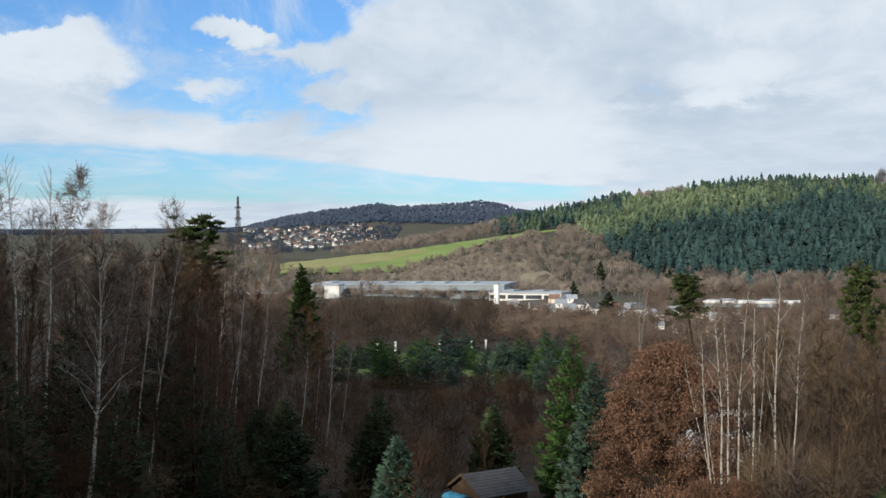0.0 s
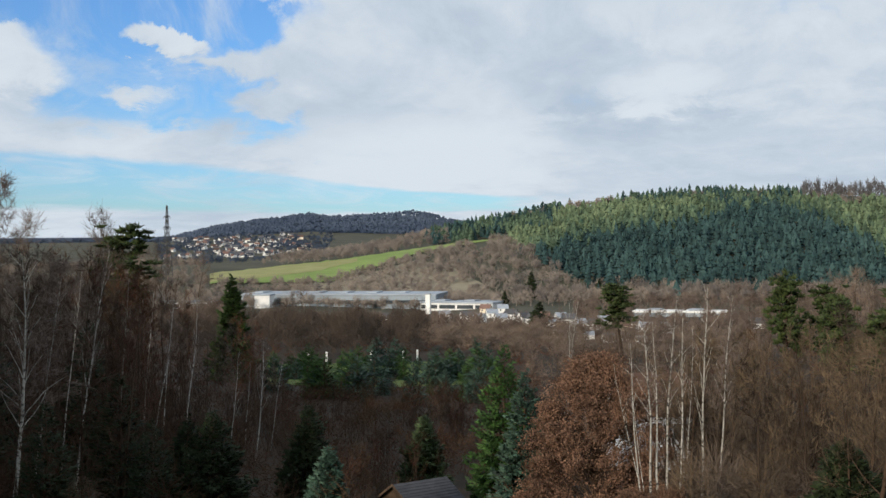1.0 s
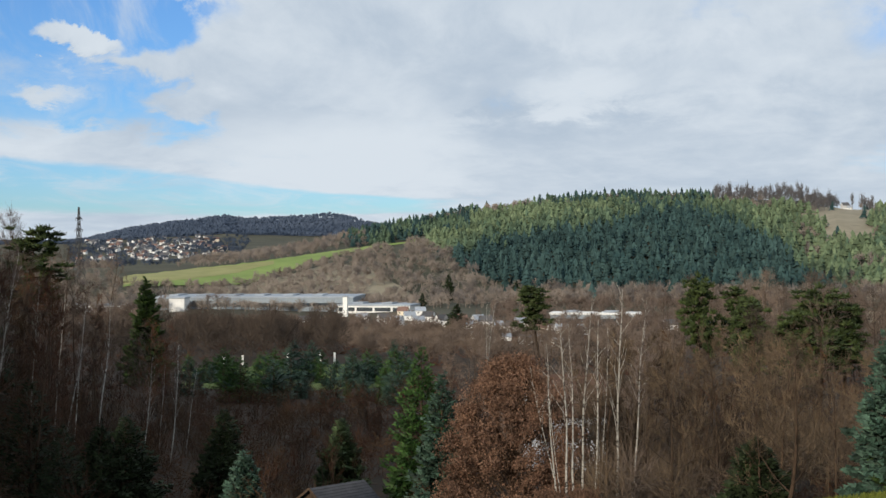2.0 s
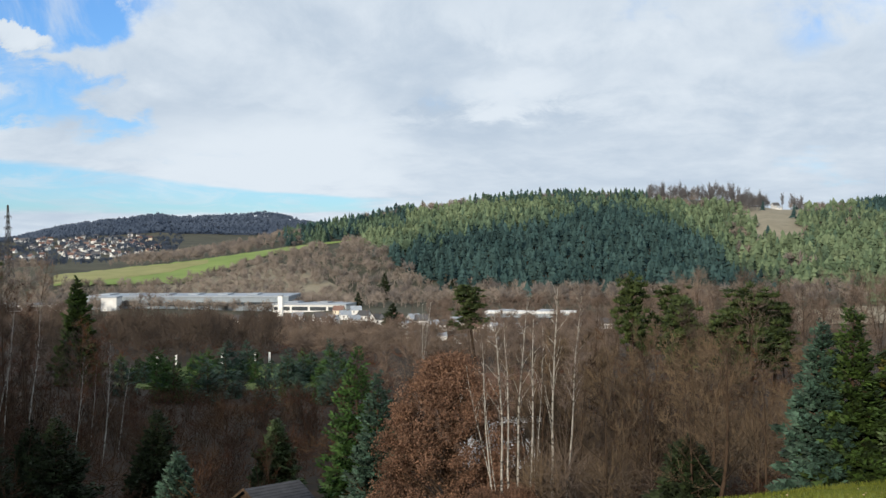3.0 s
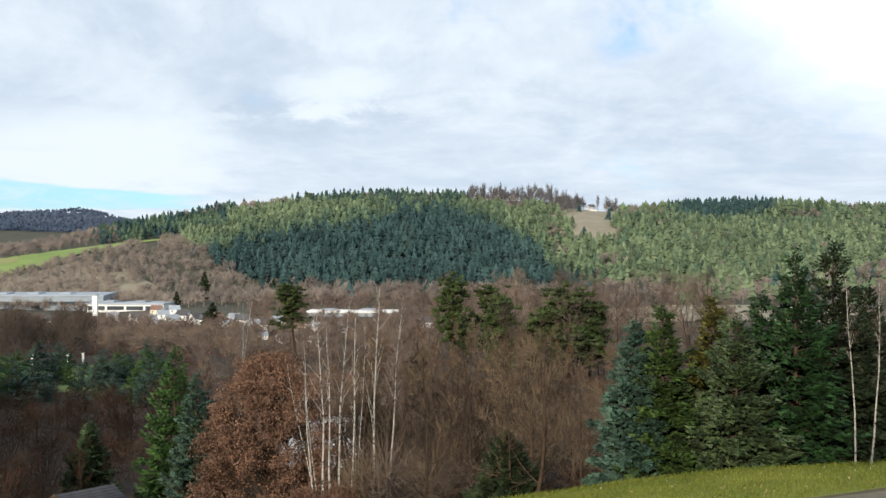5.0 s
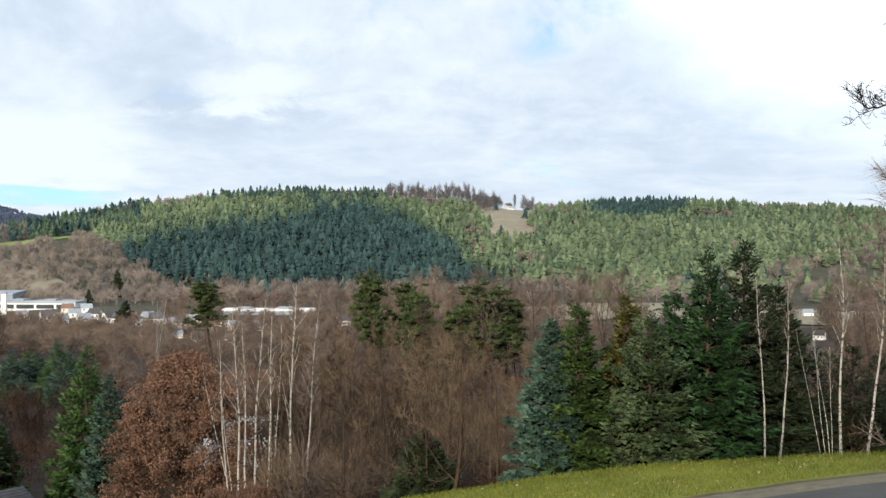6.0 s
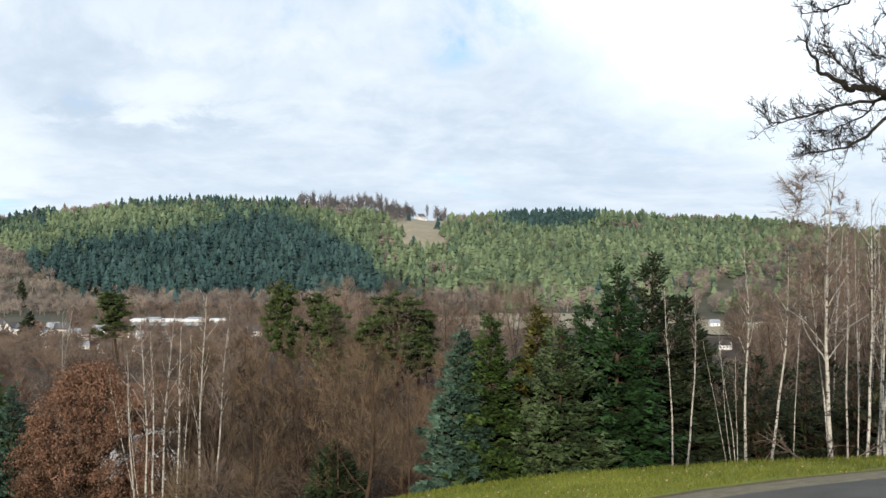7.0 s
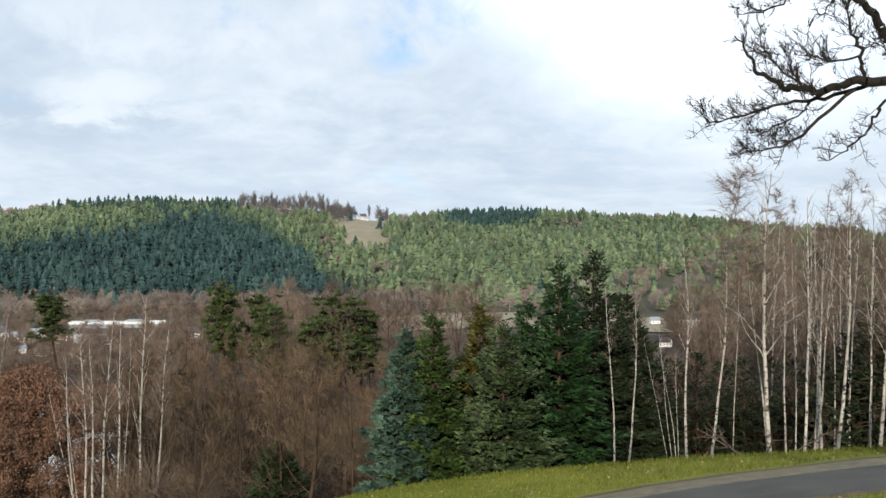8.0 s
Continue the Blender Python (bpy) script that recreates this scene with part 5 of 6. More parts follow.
# ---------------------------------------------------------------- pines
for i, (az, r, up, wd) in enumerate(((-11.7, 130, 1.25, 1.9), (11.6, 190, -1.45, 1.7), (18.8, 105, -1.3, 1.1), (20.95, 110, -1.55, 1.6), (21.8, 100, -2.1, 1.3), (24.1, 98, -1.8, 1.9), (25.2, 104, -2.3, 1.5), (23.0, 96, -2.7, 1.5))):
    put("pine%d" % (i % 3), az, r, lambda: pine_tree("pine_tree", "green pine with a bare stem among leafless trees", 60 + i, (14, 12, 11)[i % 3], (2.2, 1.7, 2.2)[i % 3], group="pines in the wood"),
        (reach(az, r, up) + 0.8) / (14, 12, 11)[i % 3], wide=1.5 * wd / (2.2, 1.7, 2.2)[i % 3], sink=0.8)

# ---------------------------------------------------------------- withered oak
put("oak", 10.35, 54, lambda: leafy_oak("oak_tree", "broad oak holding russet withered leaves", 71, reach(10.35, 54, -4.7), 3.15))
put("oak_low", 13.6, 47, lambda: leafy_oak("oak_bush", "low oak scrub with russet withered leaves", 72, 3.0, 1.4), 0.6)
put("oak_low", 12.0, 46, None, 0.6)

# ---------------------------------------------------------------- birches


def birch(kind, r, top, low, thick=1.0):
    """A white-stemmed birch whose stem runs through two bearings and elevations, at a distance."""
    def make():
        return bare_tree("birch_tree", "slender white-barked birch, leafless", 80 + kind, M["birch"], M["twig_birch"], "birches", True,
                         height=10.0, spread_=(1.2, 1.5, 1.0, 1.7, 1.3, 0.9)[kind], clear=(0.50, 0.42, 0.55, 0.36, 0.60, 0.62)[kind], limbs=(14, 18, 10, 26, 26, 7)[kind],
                         subs=(6, 7, 5, 8, 8, 4)[kind], twigs=(7, 8, 6, 9, 9, 5)[kind], droop=0.3, twig_r=(0.005, 0.006, 0.0045, 0.0065, 0.008, 0.0045)[kind], twig_len=(0.45, 0.6, 0.45, 0.7, 0.6, 0.45)[kind], trunk_r=0.075, angle=(22, 50), rise=1.3, stems=(1, 1, 1, 1, 1, 2)[kind], dome=kind == 4)
    slope = (top[0] - low[0]) / max(top[1] - low[1], 0.5)
    foot = low[0]
    for _ in range(3):
        down = math.degrees(math.atan2(ground_at(foot, r) - EYE, r))
        foot = low[0] + slope * (down - low[1])
    h = reach(foot, r, top[1])
    s = h / 10.0
    return put("birch%d" % kind, foot, r, make, s, wide=0.9 * thick / max(s, 0.85) ** 0.5, sink=0.15, aside=math.degrees(math.atan(r * radians(top[0] - foot) / h)))


# in front of the oak: kind, distance, upper and lower point of the stem, thickness
for k, r, top, low, th in ((5, 47, (11.1, -4.8), (12.1, -9.9), 0.8), (2, 48, (11.9, -3.9), (12.3, -9.2), 0.9), (0, 48, (12.48, -2.7), (12.63, -9.2), 1.1), (2, 48.5, (12.93, -3.0), (13.11, -9.9), 1.0),
                           (0, 49, (14.05, -1.7), (13.68, -10.2), 1.0), (2, 49, (14.3, -2.8), (14.0, -10.7), 1.0), (5, 51, (14.75, -3.2), (14.6, -8.0), 0.7), (1, 50, (15.43, -1.4), (15.27, -10.0), 1.15), (0, 51, (16.55, -1.75), (15.92, -8.9), 0.95)):
    birch(k, r, top, low, th)
# pale pair above the oak
for k, r, top, low in ((1, 120, (9.1, -2.2), (9.05, -4.8)), (3, 122, (9.5, -2.1), (9.2, -4.6))):
    birch(k, r, top, low, 0.9)
# along the lawn's far edge
for k, r, top, low, th in ((2, 38.6, (36.63, -0.8), (37.01, -9.0), 0.95), (2, 38.8, (38.06, -1.0), (37.69, -9.0), 1.05), (5, 39.2, (39.1, -3.2), (39.87, -8.8), 0.8), (5, 39.6, (39.0, -2.2), (39.6, -8.5), 0.6), (0, 39.2, (40.2, 1.0), (40.33, -8.7), 1.1),
                           (0, 39.0, (42.15, 1.2), (41.42, -8.6), 1.05), (3, 38.4, (44.14, 4.3), (44.09, -8.3), 1.45), (2, 39.4, (43.0, 1.0), (43.9, -8.2), 0.7), (2, 41, (44.6, 1.6), (44.75, -8.0), 0.75), (2, 42, (45.0, 1.4), (45.1, -8.0), 0.65),
                           (1, 40, (45.69, 3.2), (45.54, -8.1), 1.0), (2, 41, (46.0, 2.0), (45.92, -7.9), 0.9), (1, 40.5, (46.63, 3.5), (46.29, -8.0), 1.0), (2, 41.5, (46.9, 1.4), (46.1, -7.6), 0.8), (0, 40, (47.6, 4.4), (46.91, -8.0), 1.15),
                           (3, 39.5, (49.05, 4.1), (48.67, -7.8), 1.1), (1, 41, (48.5, 3.4), (48.3, -7.8), 0.8), (2, 43, (49.8, 3.2), (49.4, -7.6), 0.9), (0, 42, (50.9, 3.8), (50.4, -7.5), 1.0), (2, 46, (42.7, 0.0), (42.5, -6.0), 0.55), (2, 45, (47.4, 2.0), (47.3, -6.0), 0.7)):
    birch(k, r, top, low, th)
rb = random.Random(8)
for i in range(16):
    az, r = rb.uniform(43.5, 51.5), rb.uniform(43, 60)
    birch(rb.choice((0, 1, 2)), r, (az + rb.uniform(-0.3, 0.4), rb.uniform(1.0, 3.6)), (az, -6.0), rb.uniform(0.6, 0.9))


def dead_limb(seed):
    rng = np.random.default_rng(seed)
    root = tagged(new("dead_branch"), "bleached dead branch leaning among the birches", "branch", "dead branches")
    rows, pts = limb(rng, (0, 0, 0), (0.75, 0.1, 0.45), 2.6, 0.035, 0.010, 4, 0.10, -0.02)
    child("stem", mesh_of("stem", *tubes(rows, 5), M["twig_birch"], True), root)
    for i in range(6):
        p, d = along(pts, rng.uniform(0.3, 0.95))
        r2, p2 = limb(rng, p, side_way(rng, d, radians(45)), rng.uniform(0.4, 0.9), 0.013, 0.005, 4, 0.15, 0.03)
        child("side_branch", mesh_of("side_branch", *tubes(r2, 4), M["twig_birch"], True), root)
    return root


for az, r, sc, turn in ((42.9, 38.8, 1.0, 200), (43.4, 39.2, 0.8, 150), (43.7, 38.6, 0.9, 235), (44.4, 39.0, 0.8, 330), (40.9, 39.4, 0.7, 20)):
    put("dead_limb", az, r, lambda: dead_limb(88), sc, turn=turn)
# in the shaded wood
for k, r, top, low, th in ((4, 84, (-17.77, 3.45), (-17.95, -3.0), 1.4), (4, 86, (-19.7, 3.9), (-19.5, -3.0), 1.4), (3, 60, (-15.8, 0.2), (-16.28, -11.0), 1.6), (1, 66, (-14.05, -0.1), (-15.16, -8.8), 0.9), (1, 72, (-12.05, 0.4), (-12.64, -3.8), 1.0), (2, 80, (-13.2, 0.0), (-13.6, -4.0), 0.8),
                           (2, 84, (-10.1, -1.6), (-10.3, -4.8), 0.9), (0, 88, (-9.25, -2.2), (-10.06, -7.9), 1.0), (2, 90, (-9.2, -1.9), (-9.5, -6.0), 0.8), (0, 92, (-8.15, -1.8), (-8.56, -6.4), 1.0), (1, 82, (-6.3, -4.4), (-6.74, -8.5), 0.9), (1, 86, (-5.15, -3.9), (-5.49, -8.5), 0.9),
                           (2, 92, (-4.25, -4.7), (-4.58, -7.0), 0.8), (2, 95, (-5.75, -4.8), (-5.9, -7.0), 0.7), (5, 90, (-11.3, -4.2), (-12.6, -5.4), 0.8), (2, 76, (-11.2, -0.9), (-11.4, -5.0), 0.8)):
    birch(k, r, top, low, th)

# ---------------------------------------------------------------- leafless broadleaved trees


def bare(kind, az, r, h, lean=None):
    """kind: 0-2 tall wood, 3-5 bushy brown trees, 6-7 many-stemmed scrub."""
    spec = [
        dict(height=12, spread_=2.0, clear=0.28, limbs=20, subs=6, twigs=7, trunk_r=0.085), dict(height=12, spread_=2.4, clear=0.22, limbs=20, subs=6, twigs=7, trunk_r=0.08), dict(height=12, spread_=2.8, clear=0.22, limbs=20, subs=6, twigs=7, trunk_r=0.09),
        dict(height=7, spread_=2.4, clear=0.10, limbs=10, subs=5, twigs=7, stems=2, rise=0.8, twig_len=0.8), dict(height=7, spread_=2.0, clear=0.10, limbs=10, subs=5, twigs=7, stems=2, rise=0.9, twig_len=0.8),
        dict(height=7, spread_=2.8, clear=0.12, limbs=11, subs=6, twigs=7, stems=1, rise=0.8, twig_len=0.8, trunk_r=0.13),
        dict(height=4, spread_=1.3, clear=0.06, limbs=4, subs=4, twigs=4, stems=4, rise=1.6), dict(height=4, spread_=1.6, clear=0.05, limbs=4, subs=4, twigs=4, stems=4, rise=1.3),
        dict(height=12, spread_=2.6, clear=0.40, limbs=24, subs=7, twigs=7, dome=True, rise=1.3, trunk_r=0.10),
        dict(height=8, spread_=2.2, clear=0.10, limbs=24, subs=8, twigs=8, dome=True, rise=0.7, twig_len=0.7, trunk_r=0.10),
    ][kind]
    twig = [M["twig_brown"], M["twig_red"], M["twig_grey"], M["twig_warm"], M["twig_brown"], M["twig_warm"], M["twig_red"], M["twig_brown"], M["twig_grey"], M["twig_warm"]][kind]
    nm = "shrub" if kind in (6, 7) else "bare_tree"
    lab = ("leafless slender dark tree in the wood", "leafless tree with reddish-brown twigs", "leafless grey-brown spreading tree", "leafless bushy brown tree below the lawn",
           "leafless bushy tree with dark brown twigs", "leafless broad brown tree below the lawn", "leafless many-stemmed reddish scrub", "leafless brown scrub bush", "leafless tree with a rounded twiggy crown", "leafless rounded tree with warm brown twigs")[kind]
    cat = "shrub" if kind in (6, 7) else "tree"

    def make():
        ob = bare_tree(nm, lab, 100 + kind, M["bark"], twig, ("bare trees", "scrub")[kind in (6, 7)], twig_r=0.009, **spec)
        return tagged(ob, category=cat)
    return put("bare%d" % kind, az, r, make, h / spec["height"], lean=lean or (random.gauss(0, 2), random.gauss(0, 2)), sink=0.2)


rnd = random.Random(21)
# shaded wood
for i in range(105):
    az, r = rnd.uniform(-23, -4.5), rnd.uniform(60, 145)
    if az > -9 and r < 85:
        continue
    h = min(max(reach(az, r, curve(az, (-23, 0.8), (-15, 0.2), (-12, -0.2), (-9, -1.3), (-6, -2.9), (-4, -4.0)) - rnd.uniform(0, 2.0)), 4), 17)
    bare(rnd.choice((0, 0, 1, 1, 2)), az, r, h)
for i in range(75):
    az, r = rnd.uniform(-23, -8), rnd.uniform(56, 110)
    bare(rnd.choice((6, 7, 7, 4)), az, max(r, 64) if az > -12 else r, rnd.uniform(3.5, 6.5))
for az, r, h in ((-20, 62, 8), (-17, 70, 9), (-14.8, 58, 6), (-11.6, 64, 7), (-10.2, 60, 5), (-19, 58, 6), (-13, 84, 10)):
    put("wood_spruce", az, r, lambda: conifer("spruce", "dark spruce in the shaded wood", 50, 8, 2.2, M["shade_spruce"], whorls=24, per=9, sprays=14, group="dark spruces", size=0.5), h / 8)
for az, r, up, wide in ((7.7, 400, -2.3, 1.3), (7.35, 640, -0.9, 0.8), (6.1, 560, -1.75, 0.8), (10.5, 640, -1.2, 0.9)):
    put("valley_spruce", az, r, lambda: conifer("spruce", "dark rounded conifer among the valley houses", 52, 10, 3.4, M["shade_spruce"], whorls=16, per=8, sprays=8, size=1.2, fat=0.5, flat=0.8), reach(az, r, up) / 10, wide=wide)
ru = np.random.default_rng(31)
rows = []
for i in range(2600):
    az, r = ru.uniform(-24, 27), (46 + 95 * ru.random() ** 1.2) if i < 1500 else ru.uniform(140, 330)
    if r > 140 and abs(az) < 5.5 and r < 204:
        continue
    if (r < 70 and abs(az - 3) < 2.6) or (r < 60 and az < 2):
        continue
    p, h = np.array(spot(az, r)), ru.uniform(0.7, 1.9) * (1 if r < 140 else 1.6)
    o = ru.normal(size=(10, 3)) * [0.8, 0.8, 0.2] * h
    q = p + ru.normal(size=(10, 3)) * [0.35, 0.35, 0] - [0, 0, 0.1]
    rows.append(np.concatenate([q, q + o + [0, 0, 0.8 * h], np.full((10, 1), 0.013 if r < 140 else 0.04)], 1))
tagged(new("undergrowth", mesh_of("undergrowth", *spikes(np.concatenate(rows)), M["twig_red"])), "tangled leafless brown undergrowth of the hollow", "undergrowth", kind="stuff")
rs = np.random.default_rng(32)
for nm, lab, mt, n in (("scrub_thicket", "dense leafless reddish scrub filling the hollow", "twig_red", 190), ("brown_thicket", "dense leafless brown scrub filling the hollow", "twig_brown", 190)):
    pts = []
    while len(pts) < n:
        az, r = rs.uniform(-22, 9.5), 56 + 78 * rs.random() ** 0.9
        if (r < 74 and abs(az - 2.9) < 2.4) or (r > 128 and abs(az) < 5.5):
            continue
        pts.append(np.array(spot(az, r)))
    far_bare(nm, lab, M[mt], pts, rs, 3.4, 1.7, 56, 0.017, 7)
for nm, lab, mt in (("low_thicket", "dense fine-twigged brown scrub below the lawn", "twig_warm"), ("grey_thicket", "dense fine-twigged grey-brown scrub below the lawn", "twig_grey")):
    pts = [np.array(spot(rs.uniform(13.5, 28), rs.uniform(46, 80))) for _ in range(48)]
    far_bare(nm, lab, M[mt], pts, rs, 4.6, 1.9, 130, 0.012, 12)
# unseen wood added beside the viewpoint to keep the sun off the hollow
rw = np.random.default_rng(14)
side = [np.array(spot(az, r)) - (0, 0, 0.5) for az, r in zip(rw.uniform(-118, -36, 560), 40 + 150 * rw.random(560) ** 0.8) if not (az < -100 and r < 58)]
far_conifers("side_wood", "unseen tall spruce wood added beside the viewpoint to shade the hollow", M["spruce"], side, rw, 18, 3.4, 6, 9)
# far edge of the shaded wood, against the sky
for az, r, up in ((-14.86, 130, 1.75), (-13.56, 132, 1.7), (-16.4, 125, 1.1), (-12.7, 140, 1.0), (-18.8, 120, 1.4), (-10.6, 140, 0.2), (-10.0, 150, 0.1), (-8.9, 160, -0.2)):
    bare(8, az, r, reach(az, r, up))
for i in range(22):
    az, r = rnd.uniform(-21, -8.5), rnd.uniform(92, 125)
    bare(rnd.choice((1, 1, 8, 0)), az, r, reach(az, r, curve(az, (-21, 0.7), (-12, 0.1), (-8.5, -1.2)) - rnd.uniform(0, 0.9)))
# brown trees between the oak and the spruces
for i in range(46):
    az, r = rnd.uniform(13.5, 27.0), rnd.uniform(43, 78)
    if az < 17:
        r = max(r, 54)
    top = float(np.interp(az, (13, 18, 24, 27), (-3.6, -3.2, -3.3, -3.8)))
    h = EYE + top * r / 52 - ground_at(az, r) + rnd.uniform(-1.6, 0.3)
    bare(rnd.choice((3, 4, 5, 9, 9, 9)), az, r, max(h, 4))
for az, r, up in ((13.4, 62, -6.2), (14.6, 64, -5.6), (12.0, 66, -6.6), (15.6, 60, -5.4), (11.2, 70, -5.6), (16.4, 66, -5.0), (13.9, 72, -5.0), (14.9, 58, -7.2)):
    bare(rnd.choice((9, 5, 9)), az, r, reach(az, r, up))
for az, r, up in ((11.35, 168, -2.9), (11.85, 172, -3.0), (12.3, 160, -3.1), (10.8, 165, -3.3)):
    bare(2, az, r, reach(az, r, up))
# scrub in the hollow
for i in range(80):
    az, r = rnd.uniform(-9, 9), rnd.uniform(58, 125)
    if r < 68 and abs(az - 3) < 2.2:
        continue
    bare(rnd.choice((6, 6, 7, 7, 7)), az, r, rnd.uniform(2.6, 4.6) * (1.0 if r < 90 else 1.15))
# trees of the valley
for i in range(84):
    az, r = rnd.uniform(6, 31), rnd.uniform(82, 230)
    lo, hi = (-0.075, -0.052) if az < 12 else (-0.08, -0.052) if az < 16.5 else (-0.045, -0.014)
    bare(rnd.choice((2, 2, 8, 8)), az, r, max(EYE + rnd.uniform(lo, hi) * r - ground_at(az, r), 5))
for i in range(26):
    az, r = rnd.uniform(36, 53), rnd.uniform(56, 115)
    bare(rnd.choice((0, 1, 2, 2)), az, r, (rnd.uniform(8, 12.5) if r > 100 else rnd.uniform(5, 9)) * (0.6 if az < 43.5 else 1))
for i in range(16):
    az, r = rnd.uniform(36.5, 52), rnd.uniform(44, 58)
    bare(rnd.choice((6, 7, 3, 4)), az, r, rnd.uniform(2.0, 3.6))
for i in range(70):
    az, r = rnd.uniform(40.5, 54), rnd.uniform(56, 112)
    bare(rnd.choice((2, 8, 8)), az, r, reach(az, r, curve(az, (40.5, -1.6), (43, -0.2), (45.5, 1.5), (48, 1.9), (54, 2.2)) - 2.6 * rnd.random() ** 1.5))
# conifers behind the birches, the shade among them put into the needle colour
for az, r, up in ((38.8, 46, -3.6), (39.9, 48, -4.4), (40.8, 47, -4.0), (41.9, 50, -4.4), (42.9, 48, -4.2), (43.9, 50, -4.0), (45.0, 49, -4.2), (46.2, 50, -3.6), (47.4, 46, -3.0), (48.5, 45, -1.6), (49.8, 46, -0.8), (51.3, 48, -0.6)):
    put("shade_spruce", az, r, lambda: conifer("spruce", "spruce behind the birches with needles coloured dark for shade", 49, 5.0, 2.0, M["shade_spruce"], whorls=24, per=9, sprays=14, group="dark spruces"), reach(az, r, up) / 5.0)

# ---------------------------------------------------------------- fir plantation with white posts
for i in range(96):
    az, r = rnd.uniform(-4.8, 5.6), rnd.uniform(130, 196)
    put("plant%d" % (i % 2), az, r, lambda: conifer("young_fir", "young green fir in a plantation", 90 + i % 2, 3.4, 1.35, M["blue_spruce" if i % 2 else "bright_spruce"], whorls=12, per=8, sprays=8, group="plantation firs", size=0.55), rnd.choice((0.4, 0.5, 0.7, 0.9, 1.25)) * rnd.uniform(0.85, 1.1), wide=rnd.uniform(0.8, 1.2))


def post():
    root = tagged(new("fence_post"), "white painted post at the plantation edge", "post", "white posts")
    bm = bmesh.new()
    box(bm, (-0.16, -0.16, -0.4), (0.16, 0.16, 1.75), 0.03)
    part("shaft", bm, M["post_white"], root)
    bm = bmesh.new()
    box(bm, (-0.2, -0.2, 1.75), (0.2, 0.2, 1.85), 0.03)
    part("cap", bm, M["post_white"], root)
    return root


for az in (-2.25, -0.18, 1.33, 1.99, -3.1):
    put("post", az, 203, post, 0.95, turn=10)

# ---------------------------------------------------------------- overhanging tree beside the road


def overhanging_tree():
    rng = np.random.default_rng(77)
    base = spot(82, 13.0)
    root = tagged(new("roadside_tree"), "old leafless roadside tree with overhanging twiggy branches", "tree")

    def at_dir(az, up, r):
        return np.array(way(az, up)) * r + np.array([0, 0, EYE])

    foot = np.array(base)
    rows, pts = limb(rng, foot - [0, 0, 0.4], (0.02, 0.02, 1), 9.5, 0.30, 0.10, 10, 0.04, 0.02)

    def guide(points, r0, r1):
        rows_, last, n = [], None, 4 * (len(points) - 1)
        for i in range(n):
            k = i // 4
            a, b = points[k], points[k + 1]
            p = a + (b - a) * (i % 4) / 4 if last is None else last
            q = a + (b - a) * (i % 4 + 1) / 4 + rng.normal(size=3) * 0.018
            last = q
            rows_.append([*p, *q, r0 + (r1 - r0) * i / n, r0 + (r1 - r0) * (i + 1) / n])
        return rows_

    def sprout(rows_, count, ln, level, got):
        for _ in range(count):
            w = rows_[rng.integers(len(rows_))]
            p0, p1 = np.array(w[:3]), np.array(w[3:6])
            d = (p1 - p0) / np.linalg.norm(p1 - p0)
            k = side_way(rng, d, radians(rng.uniform(25, 65)))
            k[2] += 0.22
            L = ln * rng.uniform(0.5, 1.25)
            r = min((0.0048, 0.0032, 0.0024)[level], 0.9 * w[7] + 0.001)
            b, q = limb(rng, p0 + (p1 - p0) * rng.random(), k, L, r, r * 0.6, 4, 0.13, 0.05)
            got += b
            e = b[-1]
            got.append([*e[3:6], *(np.array(e[3:6]) + (np.array(e[3:6]) - np.array(e[:3])) * 0.25), 0.0042, 0.0015])
            if level < 2:
                sprout(b, (5, 3, 0)[level], L * 0.55, level + 1, got)

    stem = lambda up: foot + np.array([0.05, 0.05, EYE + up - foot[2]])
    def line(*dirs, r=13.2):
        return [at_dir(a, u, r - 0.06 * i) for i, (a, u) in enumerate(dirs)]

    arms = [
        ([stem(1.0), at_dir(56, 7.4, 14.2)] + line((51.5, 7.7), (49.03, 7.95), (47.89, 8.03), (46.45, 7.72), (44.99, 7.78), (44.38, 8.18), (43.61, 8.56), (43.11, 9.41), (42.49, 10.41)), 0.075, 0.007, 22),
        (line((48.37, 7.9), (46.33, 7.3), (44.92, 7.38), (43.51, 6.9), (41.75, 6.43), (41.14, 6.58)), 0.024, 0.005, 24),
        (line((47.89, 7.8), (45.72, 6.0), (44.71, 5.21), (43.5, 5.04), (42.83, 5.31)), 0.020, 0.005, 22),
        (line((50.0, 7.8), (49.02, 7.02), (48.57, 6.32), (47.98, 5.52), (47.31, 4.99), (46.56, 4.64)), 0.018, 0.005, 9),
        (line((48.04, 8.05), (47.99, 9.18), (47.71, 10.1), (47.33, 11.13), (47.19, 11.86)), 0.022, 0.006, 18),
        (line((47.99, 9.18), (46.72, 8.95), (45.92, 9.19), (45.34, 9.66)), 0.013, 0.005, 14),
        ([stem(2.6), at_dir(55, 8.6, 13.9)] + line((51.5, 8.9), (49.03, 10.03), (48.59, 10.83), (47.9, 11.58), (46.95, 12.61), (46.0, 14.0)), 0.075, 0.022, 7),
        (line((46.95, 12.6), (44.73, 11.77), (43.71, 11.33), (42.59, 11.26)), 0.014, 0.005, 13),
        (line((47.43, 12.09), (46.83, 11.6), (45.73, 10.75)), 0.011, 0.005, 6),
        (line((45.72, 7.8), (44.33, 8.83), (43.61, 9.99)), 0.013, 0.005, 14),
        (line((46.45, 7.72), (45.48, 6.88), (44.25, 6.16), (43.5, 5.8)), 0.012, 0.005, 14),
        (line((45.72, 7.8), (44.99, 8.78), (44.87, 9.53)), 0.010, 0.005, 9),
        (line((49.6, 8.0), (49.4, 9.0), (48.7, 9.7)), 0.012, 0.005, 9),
    ]
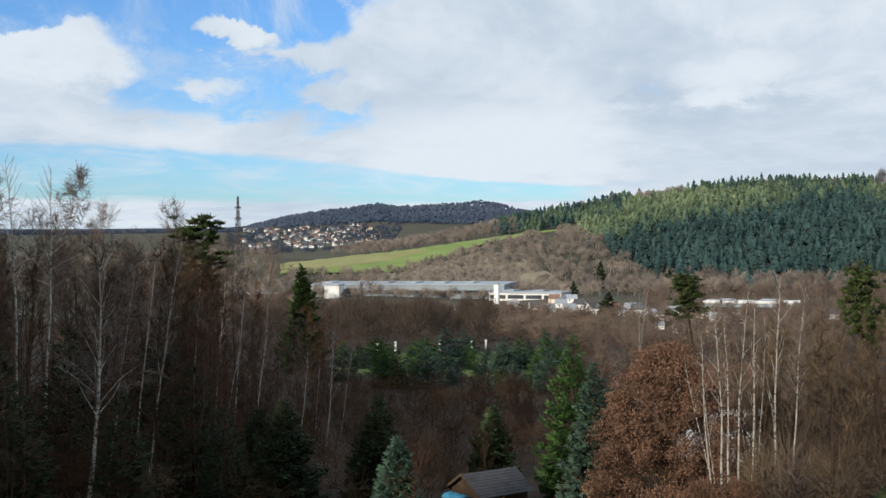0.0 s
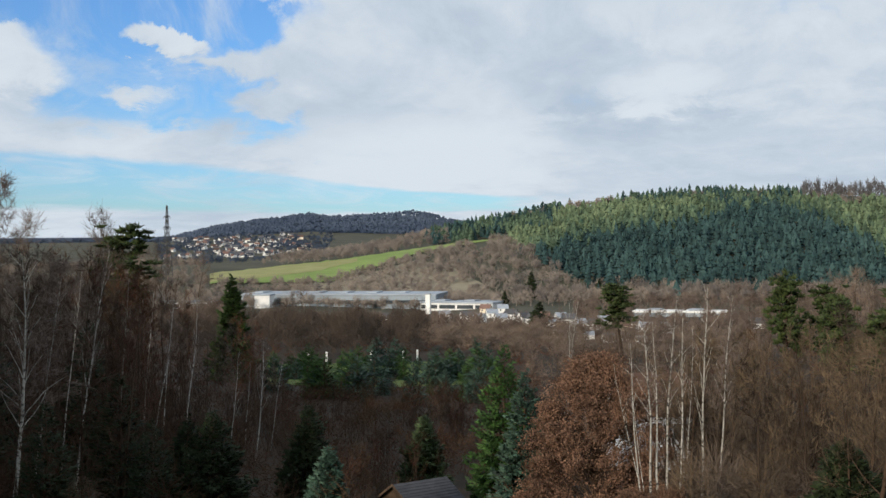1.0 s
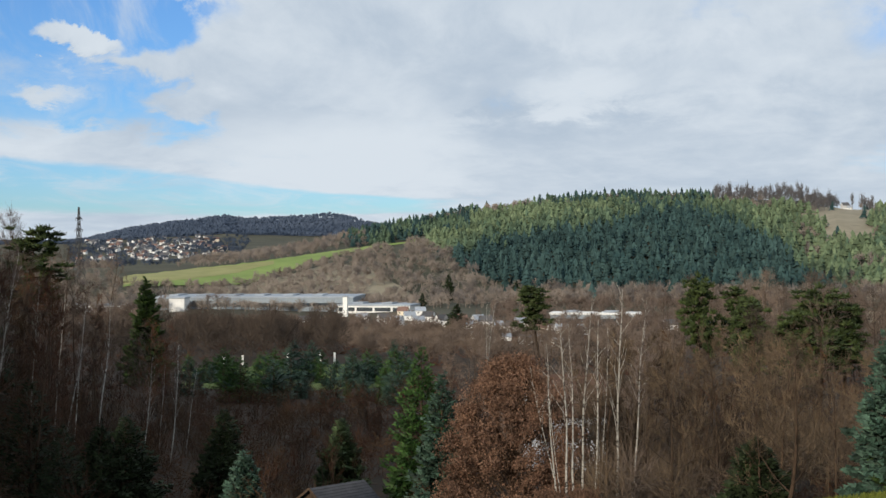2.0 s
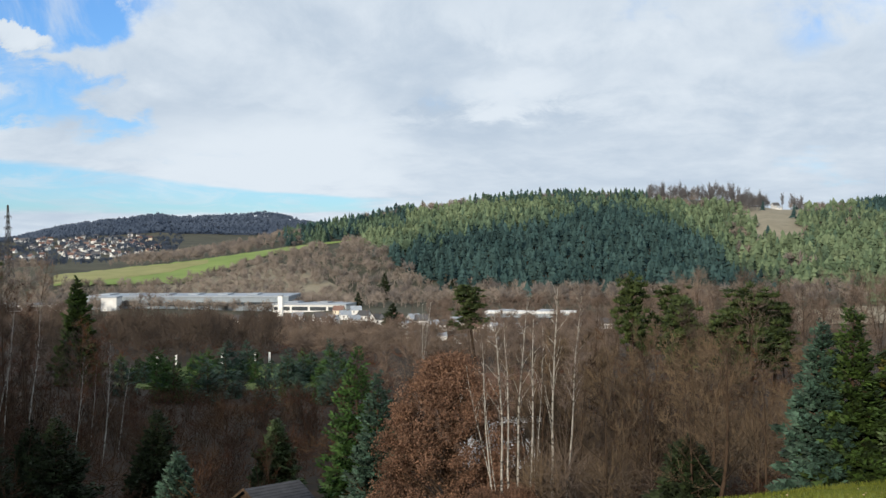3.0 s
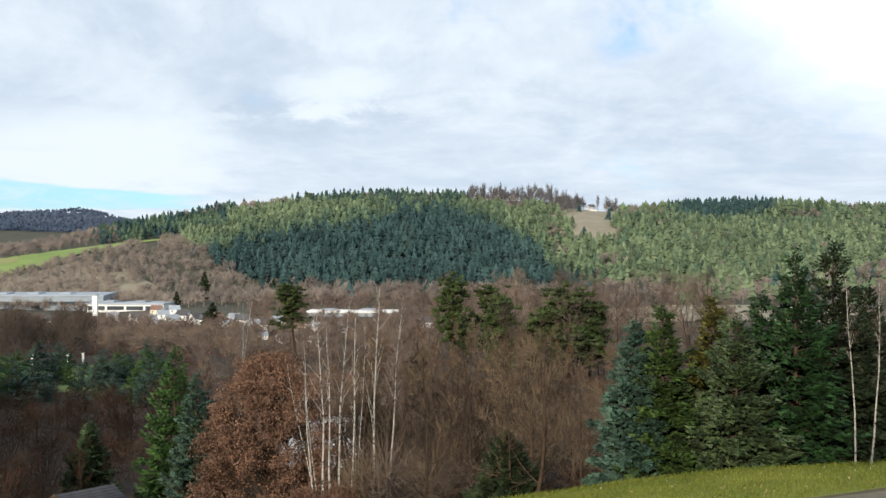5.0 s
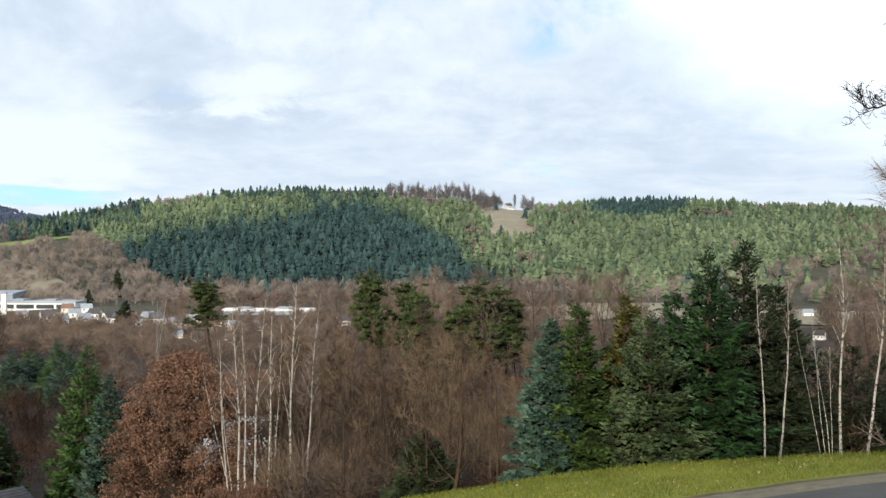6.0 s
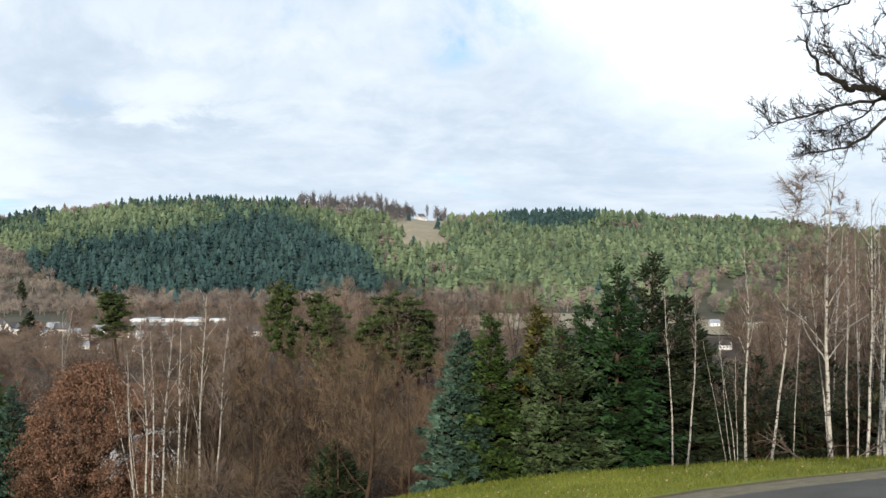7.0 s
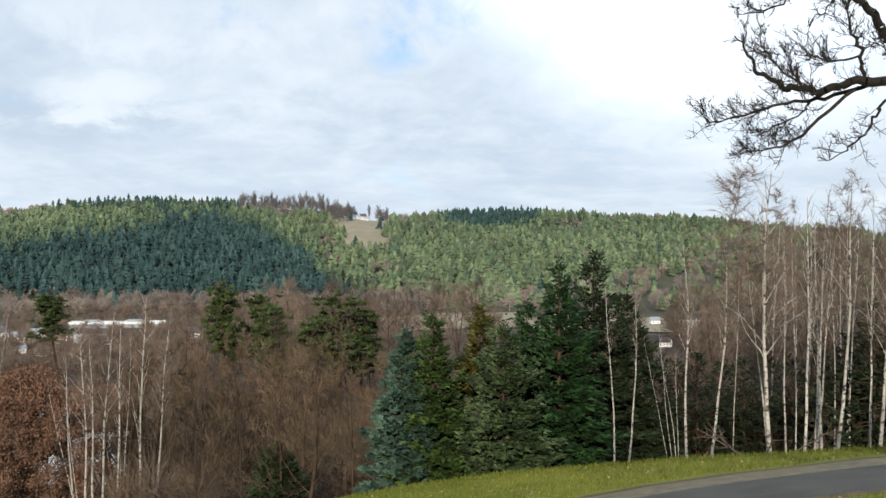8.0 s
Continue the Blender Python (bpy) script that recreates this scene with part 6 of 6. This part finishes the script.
    child("trunk", mesh_of("trunk", *tubes(rows, 8), M["silhouette_bark"], True), root)
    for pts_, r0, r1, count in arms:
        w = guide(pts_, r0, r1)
        bough = child("branch", mesh_of("branch", *tubes(w, 6), M["silhouette_bark"], True), root)
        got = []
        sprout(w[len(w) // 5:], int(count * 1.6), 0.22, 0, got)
        tagged(child("twig_spray", mesh_of("twig_spray", *tubes(got, 3), M["silhouette_bark"]), bough), kind="stuff")
    for i in range(9):
        p, d = along(pts, rng.uniform(0.45, 1))
        w, q = limb(rng, p, side_way(rng, d, radians(55)) + np.array([0.5, -0.3, 0]), rng.uniform(2, 3.5), 0.06, 0.015, 5, 0.12, 0.06)
        child("branch", mesh_of("branch", *tubes(w, 5), M["silhouette_bark"], True), root)


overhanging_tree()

# ---------------------------------------------------------------- grass and fallen leaves of the lawn


def lawn_grass():
    rng = np.random.default_rng(9)
    rows = []
    road = [Vector(p) for p in outward(0.1)]

    def clear_of_road(x, y):
        p = Vector((x, y))
        for a, b in zip(road, road[1:]):
            k = max(0, min(1, (p - a).dot(b - a) / (b - a).length_squared))
            if (a + (b - a) * k - p).length < 2.8 + 0.35 * noise.noise(Vector((x * 0.8, y * 0.8, 3))):
                return False
        return True

    spots = []
    while len(rows) < 26000:
        az, r = rng.uniform(17, 51), 27.5 + 9.6 * rng.random() ** 0.8
        p = spot(az, r)
        if not clear_of_road(p.x, p.y):
            continue
        h = rng.uniform(0.05, 0.13) * (1.5 if r > 35.8 else 1)
        rows.append([p.x, p.y, p.z - 0.02, p.x + rng.normal() * 0.04, p.y + rng.normal() * 0.04, p.z + h, 0.014])
        if rng.random() < 0.02:
            spots.append((p.x, p.y, p.z + 0.03))
    tagged(new("grass", mesh_of("grass", *spikes(rows), M["grass"])), "short bright green grass of the sloping lawn", "grass", kind="stuff")
    pts = np.array(spots)
    tagged(new("fallen_leaves", mesh_of("fallen_leaves", *leaves(pts, rng.normal(size=pts.shape) * [1, 1, 0.2], 0.08, rng), M["pale_leaf"])), "scattered dry fallen leaves on the lawn", "leaves", kind="stuff")


lawn_grass()
